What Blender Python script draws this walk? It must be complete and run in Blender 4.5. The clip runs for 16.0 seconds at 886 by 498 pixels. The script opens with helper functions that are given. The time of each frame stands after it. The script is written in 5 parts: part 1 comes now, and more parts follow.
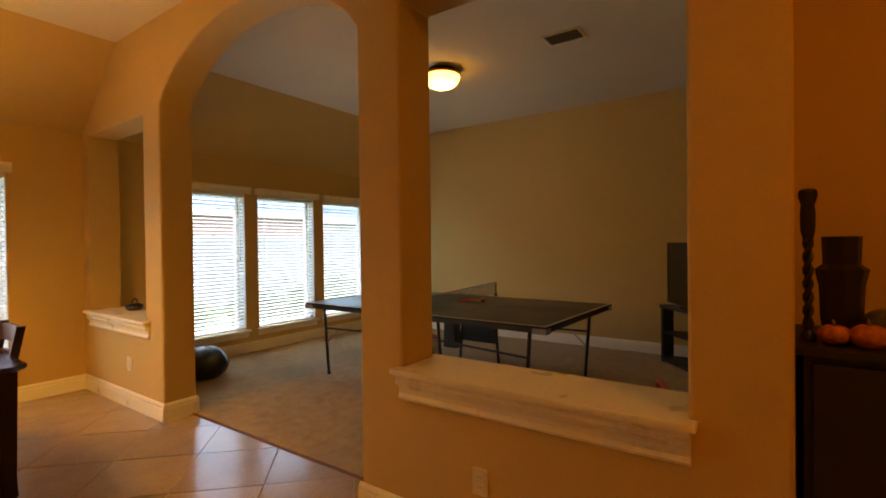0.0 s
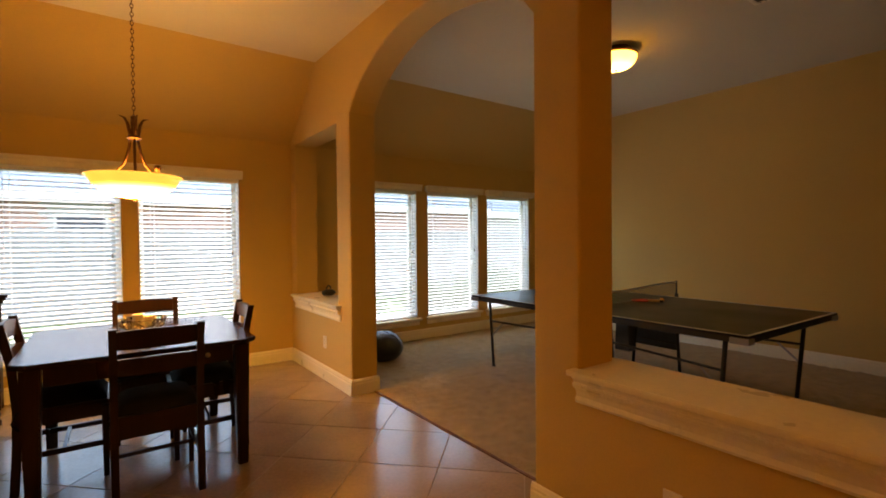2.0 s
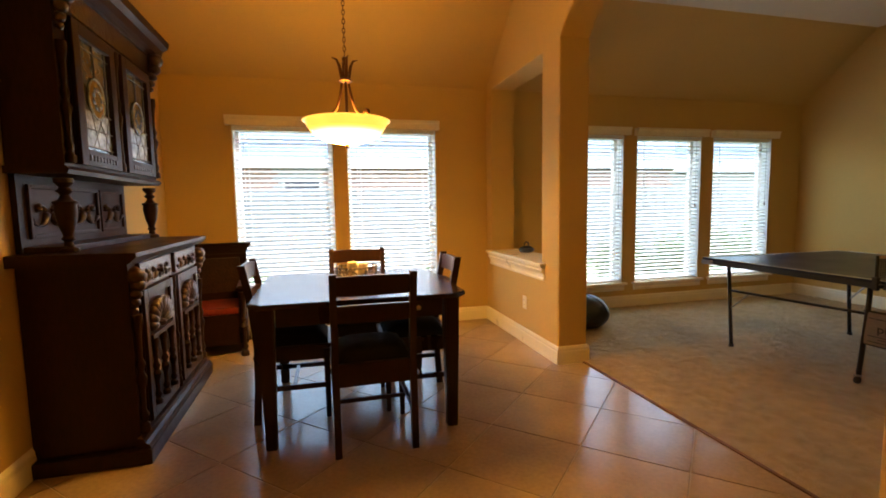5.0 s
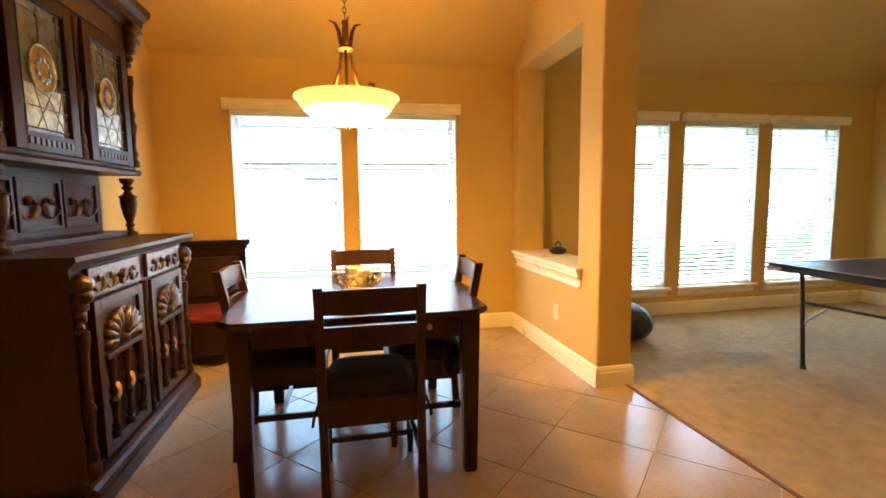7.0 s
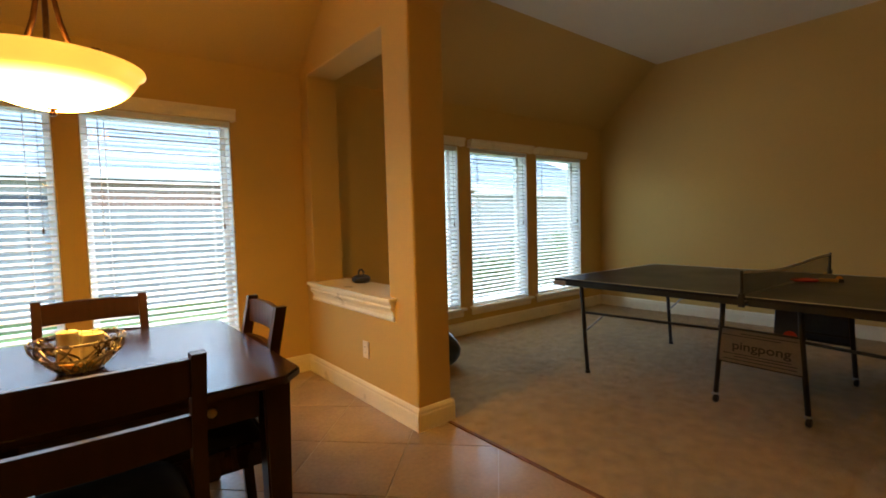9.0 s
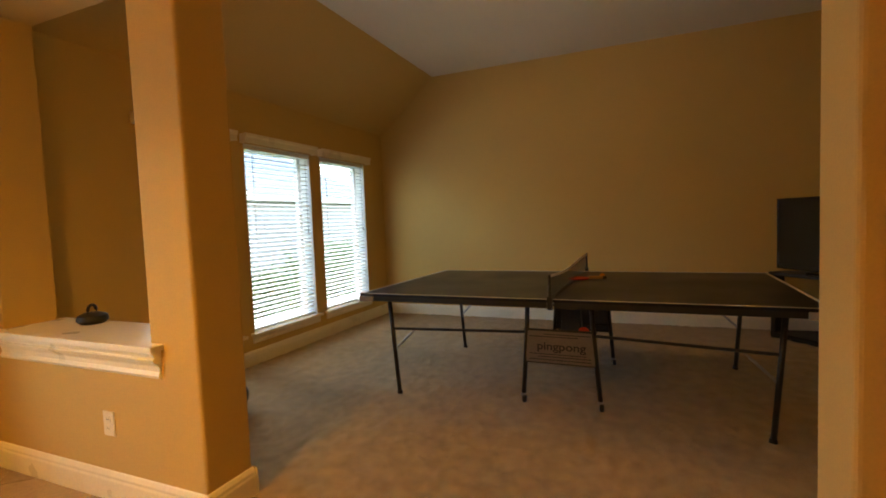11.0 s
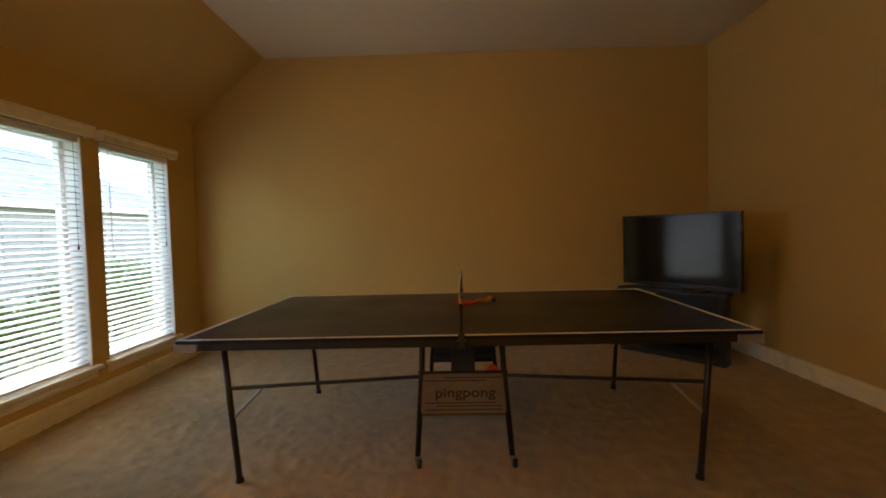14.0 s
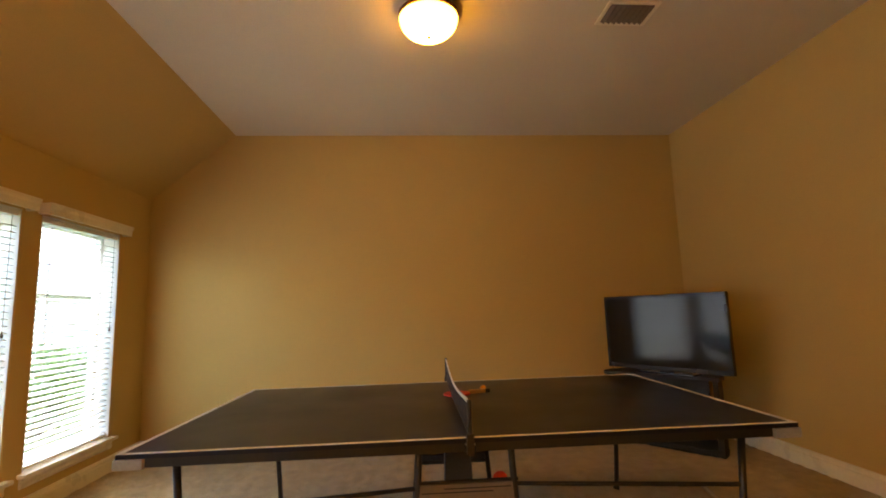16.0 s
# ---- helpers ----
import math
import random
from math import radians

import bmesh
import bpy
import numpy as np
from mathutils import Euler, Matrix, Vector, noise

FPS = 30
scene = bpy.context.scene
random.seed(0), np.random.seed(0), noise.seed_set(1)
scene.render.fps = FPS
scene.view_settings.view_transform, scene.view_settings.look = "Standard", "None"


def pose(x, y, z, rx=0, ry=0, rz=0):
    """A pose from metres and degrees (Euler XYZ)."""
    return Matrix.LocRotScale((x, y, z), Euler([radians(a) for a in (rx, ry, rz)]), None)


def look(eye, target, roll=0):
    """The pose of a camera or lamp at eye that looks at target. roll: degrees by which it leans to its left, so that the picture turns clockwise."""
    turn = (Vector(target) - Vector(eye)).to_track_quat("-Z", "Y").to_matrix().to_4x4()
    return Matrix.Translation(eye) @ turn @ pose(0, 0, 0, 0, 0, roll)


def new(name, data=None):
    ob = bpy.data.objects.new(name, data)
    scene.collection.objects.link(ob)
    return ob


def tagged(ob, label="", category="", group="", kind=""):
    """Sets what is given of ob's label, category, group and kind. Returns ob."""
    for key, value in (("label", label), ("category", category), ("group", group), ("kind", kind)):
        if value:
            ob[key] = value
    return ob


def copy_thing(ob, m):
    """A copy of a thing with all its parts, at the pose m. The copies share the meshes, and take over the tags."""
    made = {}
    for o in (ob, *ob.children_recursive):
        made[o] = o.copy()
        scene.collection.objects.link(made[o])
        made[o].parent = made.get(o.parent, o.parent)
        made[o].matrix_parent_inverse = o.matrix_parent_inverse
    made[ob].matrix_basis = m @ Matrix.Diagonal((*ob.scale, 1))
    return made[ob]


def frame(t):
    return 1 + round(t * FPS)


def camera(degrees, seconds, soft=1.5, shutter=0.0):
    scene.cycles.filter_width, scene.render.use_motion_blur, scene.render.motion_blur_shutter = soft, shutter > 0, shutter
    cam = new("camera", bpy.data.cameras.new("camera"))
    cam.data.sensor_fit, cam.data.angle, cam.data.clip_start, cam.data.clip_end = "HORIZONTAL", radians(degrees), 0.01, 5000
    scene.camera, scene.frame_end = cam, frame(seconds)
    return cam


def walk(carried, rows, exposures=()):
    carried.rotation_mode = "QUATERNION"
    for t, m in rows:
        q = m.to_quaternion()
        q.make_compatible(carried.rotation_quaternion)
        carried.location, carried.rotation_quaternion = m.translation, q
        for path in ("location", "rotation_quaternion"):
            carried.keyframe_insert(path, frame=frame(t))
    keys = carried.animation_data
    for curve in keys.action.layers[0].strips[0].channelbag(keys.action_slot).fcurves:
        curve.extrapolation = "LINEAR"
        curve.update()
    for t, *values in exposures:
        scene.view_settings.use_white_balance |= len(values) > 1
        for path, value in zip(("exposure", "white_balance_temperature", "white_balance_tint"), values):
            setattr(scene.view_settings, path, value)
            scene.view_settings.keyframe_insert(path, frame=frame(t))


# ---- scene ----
cam = camera(87.1, 16.0, soft=1.8)
PATH = [
    (0, (-0.167, -0.95, 1.355), (1.471, 0.198, 1.335), -0.7),
    (0.5, (-0.168, -0.933, 1.344), (1.368, 0.348, 1.33), -0.6),
    (1, (-0.159, -0.921, 1.365), (1.257, 0.491, 1.341), -0.6),
    (1.5, (-0.154, -0.875, 1.328), (1.142, 0.648, 1.315), -0.5),
    (2, (-0.179, -0.844, 1.356), (0.991, 0.778, 1.318), -0.5),
    (2.5, (-0.181, -0.759, 1.305), (0.857, 0.95, 1.269), -0.5),
    (3, (-0.226, -0.671, 1.294), (0.684, 1.109, 1.23), -0.5),
    (3.5, (-0.183, -0.582, 1.249), (0.574, 1.267, 1.166), -0.8),
    (4, (-0.119, -0.531, 1.22), (0.482, 1.374, 1.109), -1.2),
    (4.5, (-0.224, -0.412, 1.246), (0.316, 1.507, 1.083), -1.1),
    (7, (-0.055, 0.2, 1.246), (0.351, 2.147, 1.039), -0.7),
    (7.5, (-0.129, 0.333, 1.223), (0.506, 2.222, 1.062), -0.6),
    (8, (-0.098, 0.44, 1.24), (0.727, 2.256, 1.095), -1.1),
    (8.5, (-0.047, 0.605, 1.24), (0.99, 2.309, 1.107), -1.1),
    (9, (0.004, 0.707, 1.231), (1.244, 2.272, 1.115), -1.5),
    (9.5, (0.028, 0.877, 1.248), (1.485, 2.242, 1.129), -1.8),
    (10, (0.051, 0.979, 1.236), (1.669, 2.15, 1.124), -2.1),
    (12.5, (0.49, 1.579, 1.271), (2.464, 1.876, 1.159), -1.6),
    (13, (0.578, 1.631, 1.25), (2.565, 1.831, 1.152), -1.5),
    (13.5, (0.712, 1.719, 1.26), (2.707, 1.814, 1.158), -1.4),
    (14, (0.848, 1.777, 1.243), (2.846, 1.8, 1.168), -1.6),
    (14.5, (0.969, 1.852, 1.274), (2.968, 1.793, 1.229), -1.4),
    (15, (1.052, 1.977, 1.262), (3.047, 1.837, 1.303), -1.6),
    (15.5, (1.047, 1.985, 1.236), (3.035, 1.832, 1.4), -1.5),
    (16, (1.073, 1.973, 1.263), (3.048, 1.807, 1.526), -1.9),
]
EXPOSURES = [(0.0, 3.18, 6650, 11), (2.5, 3.0, 6900, 13), (4.5, 3.1, 6600, 11), (7.0, 4.32, 5950, 1), (8.0, 3.68, 6150, 4), (9.0, 2.89, 6150, 4), (10.0, 3.06, 6400, 6), (12.5, 3.35, 6700, 11), (13.0, 3.08, 6650, 11), (14.3, 3.05, 6700, 11), (15.2, 3.6, 6900, 13), (16.0, 3.95, 7000, 14)]
SKY, LAMP1, LAMP2, LAMP3 = 0.142, 17.5, 2.8, 8.5       # strengths of the sky and of the lamps' glass

walk(cam, [(t, look(e, g, r)) for t, e, g, r in PATH], EXPOSURES)

# ---- world ----
world = bpy.data.worlds.new("sky")
scene.world = world
world.use_nodes = True
_wn = world.node_tree.nodes
_sky = _wn.new("ShaderNodeTexSky")
_sky.sky_type, _sky.sun_disc = "NISHITA", False
_sky.sun_elevation, _sky.sun_rotation = radians(50), radians(160)
_sky.dust_density, _sky.air_density = 1.2, 1.3
world.node_tree.links.new(_sky.outputs[0], _wn["Background"].inputs[0])
_wn["Background"].inputs[1].default_value = SKY
sun = new("sun", bpy.data.lights.new("sun", "SUN"))
sun.data.energy, sun.data.angle, sun.data.color = 1.45, radians(20), (1.0, 0.98, 0.96)
sun.rotation_euler = Euler((radians(40), 0, radians(160)))


# ---- materials ----
def M(name, c, rough=0.5, metal=0.0, big=3.0, small=60.0, var=0.12, bump=0.1, dist=0.002, coat=0.0, rnd=0.0, sheen=0.0, spec=0.5, stretch=(1, 1, 1)):
    """A surface with colour that varies at two scales, grain and fine relief."""
    m = bpy.data.materials.new(name)
    m.use_nodes = True
    n, ln = m.node_tree.nodes, m.node_tree.links
    p = n["Principled BSDF"]
    co = n.new("ShaderNodeTexCoord")
    mp = n.new("ShaderNodeMapping")
    mp.inputs["Scale"].default_value = stretch
    ln.new(co.outputs["Object"], mp.inputs[0])
    a, b = n.new("ShaderNodeTexNoise"), n.new("ShaderNodeTexNoise")
    a.inputs["Scale"].default_value, b.inputs["Scale"].default_value = big, small
    a.inputs["Detail"].default_value, b.inputs["Detail"].default_value = 4, 6
    ln.new(mp.outputs[0], a.inputs[0])
    ln.new(mp.outputs[0], b.inputs[0])
    s = n.new("ShaderNodeMath")
    s.operation = "ADD"
    ln.new(a.outputs[0], s.inputs[0])
    ln.new(b.outputs[0], s.inputs[1])
    last = s
    if rnd:
        oi, k = n.new("ShaderNodeObjectInfo"), n.new("ShaderNodeMath")
        k.operation = "MULTIPLY_ADD"
        k.inputs[1].default_value = rnd
        ln.new(oi.outputs["Random"], k.inputs[0])
        ln.new(s.outputs[0], k.inputs[2])
        last = k
    mr = n.new("ShaderNodeMapRange")
    mr.inputs[1].default_value, mr.inputs[2].default_value = 0.7, 1.3 + rnd
    mr.inputs[3].default_value, mr.inputs[4].default_value = 1 - var, 1 + var
    ln.new(last.outputs[0], mr.inputs[0])
    mx = n.new("ShaderNodeVectorMath")
    mx.operation = "SCALE"
    mx.inputs[0].default_value = c
    ln.new(mr.outputs[0], mx.inputs["Scale"])
    ln.new(mx.outputs[0], p.inputs["Base Color"])
    rr = n.new("ShaderNodeMapRange")
    rr.inputs[1].default_value, rr.inputs[2].default_value = 0.3, 0.7
    rr.inputs[3].default_value, rr.inputs[4].default_value = max(rough * 0.85, 0.02), min(rough * 1.15, 1)
    ln.new(a.outputs[0], rr.inputs[0])
    ln.new(rr.outputs[0], p.inputs["Roughness"])
    p.inputs["Metallic"].default_value, p.inputs["Coat Weight"].default_value = metal, coat
    p.inputs["Coat Roughness"].default_value = 0.15
    p.inputs["Sheen Weight"].default_value, p.inputs["Specular IOR Level"].default_value = sheen, spec
    if bump:
        bu = n.new("ShaderNodeBump")
        bu.inputs["Strength"].default_value, bu.inputs["Distance"].default_value = bump, dist
        ln.new(b.outputs[0], bu.inputs["Height"])
        ln.new(bu.outputs[0], p.inputs["Normal"])
    return m


def glow(name, rim, heart, low, high, r):
    """Lit alabaster glass: fainter towards its rim, brighter at its heart."""
    m = bpy.data.materials.new(name)
    m.use_nodes = True
    n, ln = m.node_tree.nodes, m.node_tree.links
    p = n["Principled BSDF"]
    p.inputs["Base Color"].default_value, p.inputs["Roughness"].default_value = (0.8, 0.72, 0.55, 1), 0.3
    co, le, mr = n.new("ShaderNodeTexCoord"), n.new("ShaderNodeVectorMath"), n.new("ShaderNodeMapRange")
    nz = n.new("ShaderNodeTexNoise")
    nz.inputs["Scale"].default_value = 9
    le.operation = "LENGTH"
    flat = n.new("ShaderNodeVectorMath")
    flat.operation, flat.inputs[1].default_value = "MULTIPLY", (1, 1, 0)
    ln.new(co.outputs["Object"], flat.inputs[0])
    ln.new(flat.outputs[0], le.inputs[0])
    mr.interpolation_type = "SMOOTHSTEP"
    mr.inputs[1].default_value, mr.inputs[2].default_value = r * 0.45, r
    mr.inputs[3].default_value, mr.inputs[4].default_value = high, low
    ln.new(le.outputs["Value"], mr.inputs[0])
    mx = n.new("ShaderNodeMix")
    mx.data_type = "RGBA"
    mx.inputs["A"].default_value, mx.inputs["B"].default_value = (*heart, 1), (*rim, 1)
    m2 = n.new("ShaderNodeMapRange")
    m2.inputs[1].default_value, m2.inputs[2].default_value = r * 0.4, r * 1.05
    ln.new(le.outputs["Value"], m2.inputs[0])
    ln.new(m2.outputs[0], mx.inputs["Factor"])
    mul = n.new("ShaderNodeMath")
    mul.operation = "MULTIPLY"
    k = n.new("ShaderNodeMapRange")
    k.inputs[3].default_value, k.inputs[4].default_value = 0.8, 1.2
    ln.new(co.outputs["Object"], nz.inputs[0])
    ln.new(nz.outputs[0], k.inputs[0])
    ln.new(mr.outputs[0], mul.inputs[0])
    ln.new(k.outputs[0], mul.inputs[1])
    ln.new(mx.outputs["Result"], p.inputs["Emission Color"])
    ln.new(mul.outputs[0], p.inputs["Emission Strength"])
    return m


def glass_material(name, tint, gloss):
    m = bpy.data.materials.new(name)
    m.use_nodes = True
    n, ln = m.node_tree.nodes, m.node_tree.links
    tr, gl, mix, fr = n.new("ShaderNodeBsdfTransparent"), n.new("ShaderNodeBsdfGlossy"), n.new("ShaderNodeMixShader"), n.new("ShaderNodeLayerWeight")
    tr.inputs[0].default_value, gl.inputs["Roughness"].default_value = (*tint, 1), gloss
    fr.inputs[0].default_value = 0.35
    pw = n.new("ShaderNodeMath")
    pw.operation, pw.inputs[1].default_value = "POWER", 3.0
    ad = n.new("ShaderNodeMath")
    ad.operation, ad.inputs[1].default_value, ad.inputs[2].default_value = "MULTIPLY_ADD", 0.5, 0.03
    ln.new(fr.outputs["Facing"], pw.inputs[0])
    ln.new(pw.outputs[0], ad.inputs[0])
    ln.new(ad.outputs[0], mix.inputs[0])
    ln.new(tr.outputs[0], mix.inputs[1])
    ln.new(gl.outputs[0], mix.inputs[2])
    ln.new(mix.outputs[0], n["Material Output"].inputs[0])
    return m


PAINT = M("tan_wall_paint", (0.60, 0.42, 0.142), 0.75, big=1.2, small=140, var=0.05, bump=0.25, dist=0.0015, spec=0.3)
CEIL = M("ceiling_paint", (0.70, 0.63, 0.48), 0.85, big=1.0, small=120, var=0.05, bump=0.35, dist=0.002, spec=0.2)
TRIM = M("cream_trim_paint", (0.86, 0.80, 0.62), 0.30, big=4, small=50, var=0.05, bump=0.05)
TILE = M("beige_ceramic_tile", (0.36, 0.265, 0.17), 0.20, big=5, small=45, var=0.20, bump=0.12, dist=0.001, rnd=0.35)
GROUT = M("grout", (0.40, 0.33, 0.24), 0.9, big=6, small=150, var=0.15, bump=0.3)
CARPET = M("tan_pile_carpet", (0.45, 0.33, 0.165), 0.98, big=10.0, small=170, var=0.25, bump=1.0, dist=0.012, sheen=0.25, spec=0.1)
DARK = M("espresso_wood", (0.023, 0.009, 0.006), 0.30, big=4, small=60, var=0.30, bump=0.06, coat=0.08, spec=0.3, stretch=(1, 1, 0.15))
DARKX = M("espresso_table_wood", (0.020, 0.009, 0.008), 0.24, big=3, small=60, var=0.25, bump=0.03, coat=0.25, stretch=(0.15, 1, 1))
OAK = M("antique_carved_oak", (0.019, 0.007, 0.0045), 0.42, big=5, small=70, var=0.40, bump=0.25, spec=0.2, stretch=(1, 1, 0.25))
CARVE = M("dark_carved_oak", (0.030, 0.011, 0.007), 0.36, big=14, small=55, var=0.45, bump=0.8, dist=0.006, coat=0.15)
CUSHION = M("black_cushion_cloth", (0.008, 0.008, 0.010), 0.75, big=10, small=200, var=0.3, bump=0.4, spec=0.25)
LEATHER = M("red_leather", (0.16, 0.018, 0.010), 0.42, big=8, small=90, var=0.3, bump=0.25)
BRONZE = M("oiled_bronze", (0.10, 0.045, 0.020), 0.35, metal=0.85, big=8, small=60, var=0.3, bump=0.08)
BLIND = M("white_faux_wood_blind", (0.87, 0.88, 0.89), 0.42, big=3, small=60, var=0.03, bump=0.03)
VINYL = M("white_vinyl", (0.80, 0.80, 0.78), 0.4, big=3, small=60, var=0.04, bump=0.02)
PLASTICW = M("ivory_plastic", (0.78, 0.72, 0.58), 0.4, big=6, small=60, var=0.03, bump=0.0)
PTOP = M("charcoal_table_paint", (0.011, 0.013, 0.026), 0.34, big=2, small=120, var=0.25, bump=0.05, spec=0.25)
BLACK = M("black_painted_steel", (0.014, 0.013, 0.014), 0.4, big=8, small=90, var=0.3, bump=0.08)
STEEL = M("worn_steel", (0.45, 0.44, 0.42), 0.38, metal=0.9, big=8, small=80, var=0.2, bump=0.1)
CHALK = M("white_line_paint", (0.74, 0.72, 0.68), 0.5, big=8, small=80, var=0.08, bump=0.05)
GREYP = M("grey_corner_plastic", (0.33, 0.32, 0.30), 0.5, big=8, small=80, var=0.12, bump=0.05)
NAVY = M("navy_steel_plate", (0.030, 0.037, 0.056), 0.45, big=6, small=80, var=0.25, bump=0.05)
CARD = M("grey_printed_board", (0.17, 0.15, 0.135), 0.6, big=6, small=90, var=0.15, bump=0.08)
INK = M("dark_print", (0.03, 0.025, 0.03), 0.6, var=0.1, bump=0.0)
RED = M("red_rubber", (0.50, 0.035, 0.012), 0.55, big=8, small=90, var=0.15, bump=0.1)
REDP = M("red_plastic", (0.42, 0.02, 0.012), 0.35, big=6, small=60, var=0.12, bump=0.03)
ORANGE = M("orange_celluloid", (0.75, 0.30, 0.03), 0.45, var=0.05, bump=0.0)
HANDLE = M("varnished_pale_wood", (0.45, 0.26, 0.09), 0.4, big=8, small=80, var=0.2, bump=0.05)
VINYLN = M("navy_vinyl", (0.016, 0.020, 0.032), 0.36, big=7, small=70, var=0.25, bump=0.25, dist=0.004)
SCREEN = M("tv_screen_glass", (0.006, 0.007, 0.010), 0.09, big=2, small=30, var=0.1, bump=0.0, spec=0.5)
GLOSSB = M("black_gloss_plastic", (0.010, 0.010, 0.011), 0.25, big=5, small=60, var=0.2, bump=0.0)
EBON = M("black_stained_wood", (0.016, 0.013, 0.012), 0.45, big=5, small=70, var=0.3, bump=0.15)
LEAD = M("lead_came", (0.10, 0.10, 0.10), 0.5, metal=0.6, var=0.2, bump=0.1)
STAIN = M("leaded_glass", (0.06, 0.075, 0.08), 0.16, big=12, small=40, var=0.5, bump=0.35, dist=0.003, spec=0.9)
AMBER = M("amber_roundel_glass", (0.22, 0.16, 0.05), 0.2, big=16, small=50, var=0.5, bump=0.4, dist=0.003, spec=0.8)
CLEARG = M("pale_leaded_glass", (0.30, 0.36, 0.38), 0.2, big=16, small=50, var=0.5, bump=0.5, dist=0.003, spec=0.8)
IVORY = M("ivory_candle_wax", (0.66, 0.61, 0.48), 0.5, big=8, small=60, var=0.06, bump=0.05)
WIRE = M("twisted_wire", (0.30, 0.26, 0.22), 0.28, metal=0.9, big=20, small=90, var=0.3, bump=0.1)
GOURD = M("orange_gourd", (0.55, 0.17, 0.03), 0.45, big=9, small=60, var=0.4, bump=0.2)
GOURDG = M("green_gourd", (0.10, 0.10, 0.04), 0.45, big=14, small=60, var=0.6, bump=0.2)
STEM = M("dry_stem", (0.20, 0.15, 0.07), 0.8, var=0.3, bump=0.3)
CONCRETE = M("pale_concrete", (0.36, 0.36, 0.34), 0.9, big=1.5, small=40, var=0.12, bump=0.4)
GRASS = M("lawn", (0.10, 0.16, 0.04), 0.9, big=0.8, small=14, var=0.35, bump=0.6, dist=0.03)
LEAF = M("shrub_leaf", (0.085, 0.17, 0.035), 0.5, big=2, small=20, var=0.4, bump=0.1, rnd=0.3)
BARK = M("shrub_bark", (0.09, 0.06, 0.04), 0.9, var=0.3, bump=0.5)
FENCEM = M("weathered_cedar", (0.20, 0.21, 0.22), 0.85, big=3, small=40, var=0.2, bump=0.4, rnd=0.4, stretch=(1, 1, 0.1))
BRICK = M("pale_red_brick", (0.27, 0.17, 0.14), 0.85, big=2, small=40, var=0.2, bump=0.4, rnd=0.4)
MORTAR = M("mortar", (0.27, 0.27, 0.27), 0.95, big=3, small=60, var=0.12, bump=0.4)
ROOF = M("grey_shingle", (0.17, 0.21, 0.26), 0.9, big=1.5, small=12, var=0.22, bump=0.6, dist=0.01)
FASCIA = M("white_fascia", (0.5, 0.5, 0.49), 0.5, var=0.04, bump=0.03)
DUCT = M("dark_brown_duct_metal", (0.16, 0.12, 0.08), 0.7, var=0.2, bump=0.1)
PANE = glass_material("window_glass", (0.93, 0.95, 0.95), 0.02)
BOWLGLOW = glow("lit_alabaster_bowl", (1.0, 0.42, 0.05), (1.0, 0.50, 0.08), LAMP1 * 0.012, LAMP1, 0.232)
BOWLIN = glow("lit_bowl_inside", (1.0, 0.42, 0.05), (1.0, 0.50, 0.08), LAMP1 * 0.02, LAMP1 * 0.3, 0.275)
DOMEGLOW = glow("lit_dome_glass", (1.0, 0.46, 0.05), (1.0, 0.54, 0.09), LAMP2 * 0.5, LAMP2, 0.17)
AMBERGLOW = glow("lit_amber_dome_glass", (1.0, 0.32, 0.02), (1.0, 0.34, 0.025), LAMP3 * 0.5, LAMP3, 0.17)


# ---- builders ----
def bx(bm, x0, x1, y0, y1, z0, z1, bev=0.0, seg=2):
    """A box, its edges rounded by bev."""
    r = bmesh.ops.create_cube(bm, size=1)
    vs = r["verts"]
    for v in vs:
        v.co = ((x0 + x1) / 2 + v.co.x * (x1 - x0), (y0 + y1) / 2 + v.co.y * (y1 - y0), (z0 + z1) / 2 + v.co.z * (z1 - z0))
    if bev:
        es = list({e for v in vs for e in v.link_edges})
        bmesh.ops.bevel(bm, geom=es, offset=bev, segments=seg, affect="EDGES", profile=0.7)
    return vs


def rod(bm, p0, p1, r0, r1=None, seg=10):
    """A round bar from p0 to p1."""
    p0, p1 = Vector(p0), Vector(p1)
    d = p1 - p0
    m = Matrix.Translation((p0 + p1) / 2) @ d.to_track_quat("Z", "Y").to_matrix().to_4x4()
    bmesh.ops.create_cone(bm, cap_ends=True, segments=seg, radius1=r0, radius2=r0 if r1 is None else r1, depth=d.length, matrix=m)


def path_rod(bm, pts, r, seg=8):
    """A bent tube through points, one ring at each."""
    pts = [Vector(p) for p in pts]
    rings = []
    for i, p in enumerate(pts):
        d = (pts[min(i + 1, len(pts) - 1)] - pts[max(i - 1, 0)]).normalized()
        q = d.to_track_quat("Z", "Y")
        rr = r[i] if isinstance(r, (list, tuple)) else r
        rings.append([bm.verts.new(p + q @ Vector((rr * math.cos(6.28319 * k / seg), rr * math.sin(6.28319 * k / seg), 0))) for k in range(seg)])
    for a, b in zip(rings, rings[1:]):
        for k in range(seg):
            bm.faces.new((a[k], a[(k + 1) % seg], b[(k + 1) % seg], b[k]))
    bm.faces.new(rings[0][::-1])
    bm.faces.new(rings[-1])


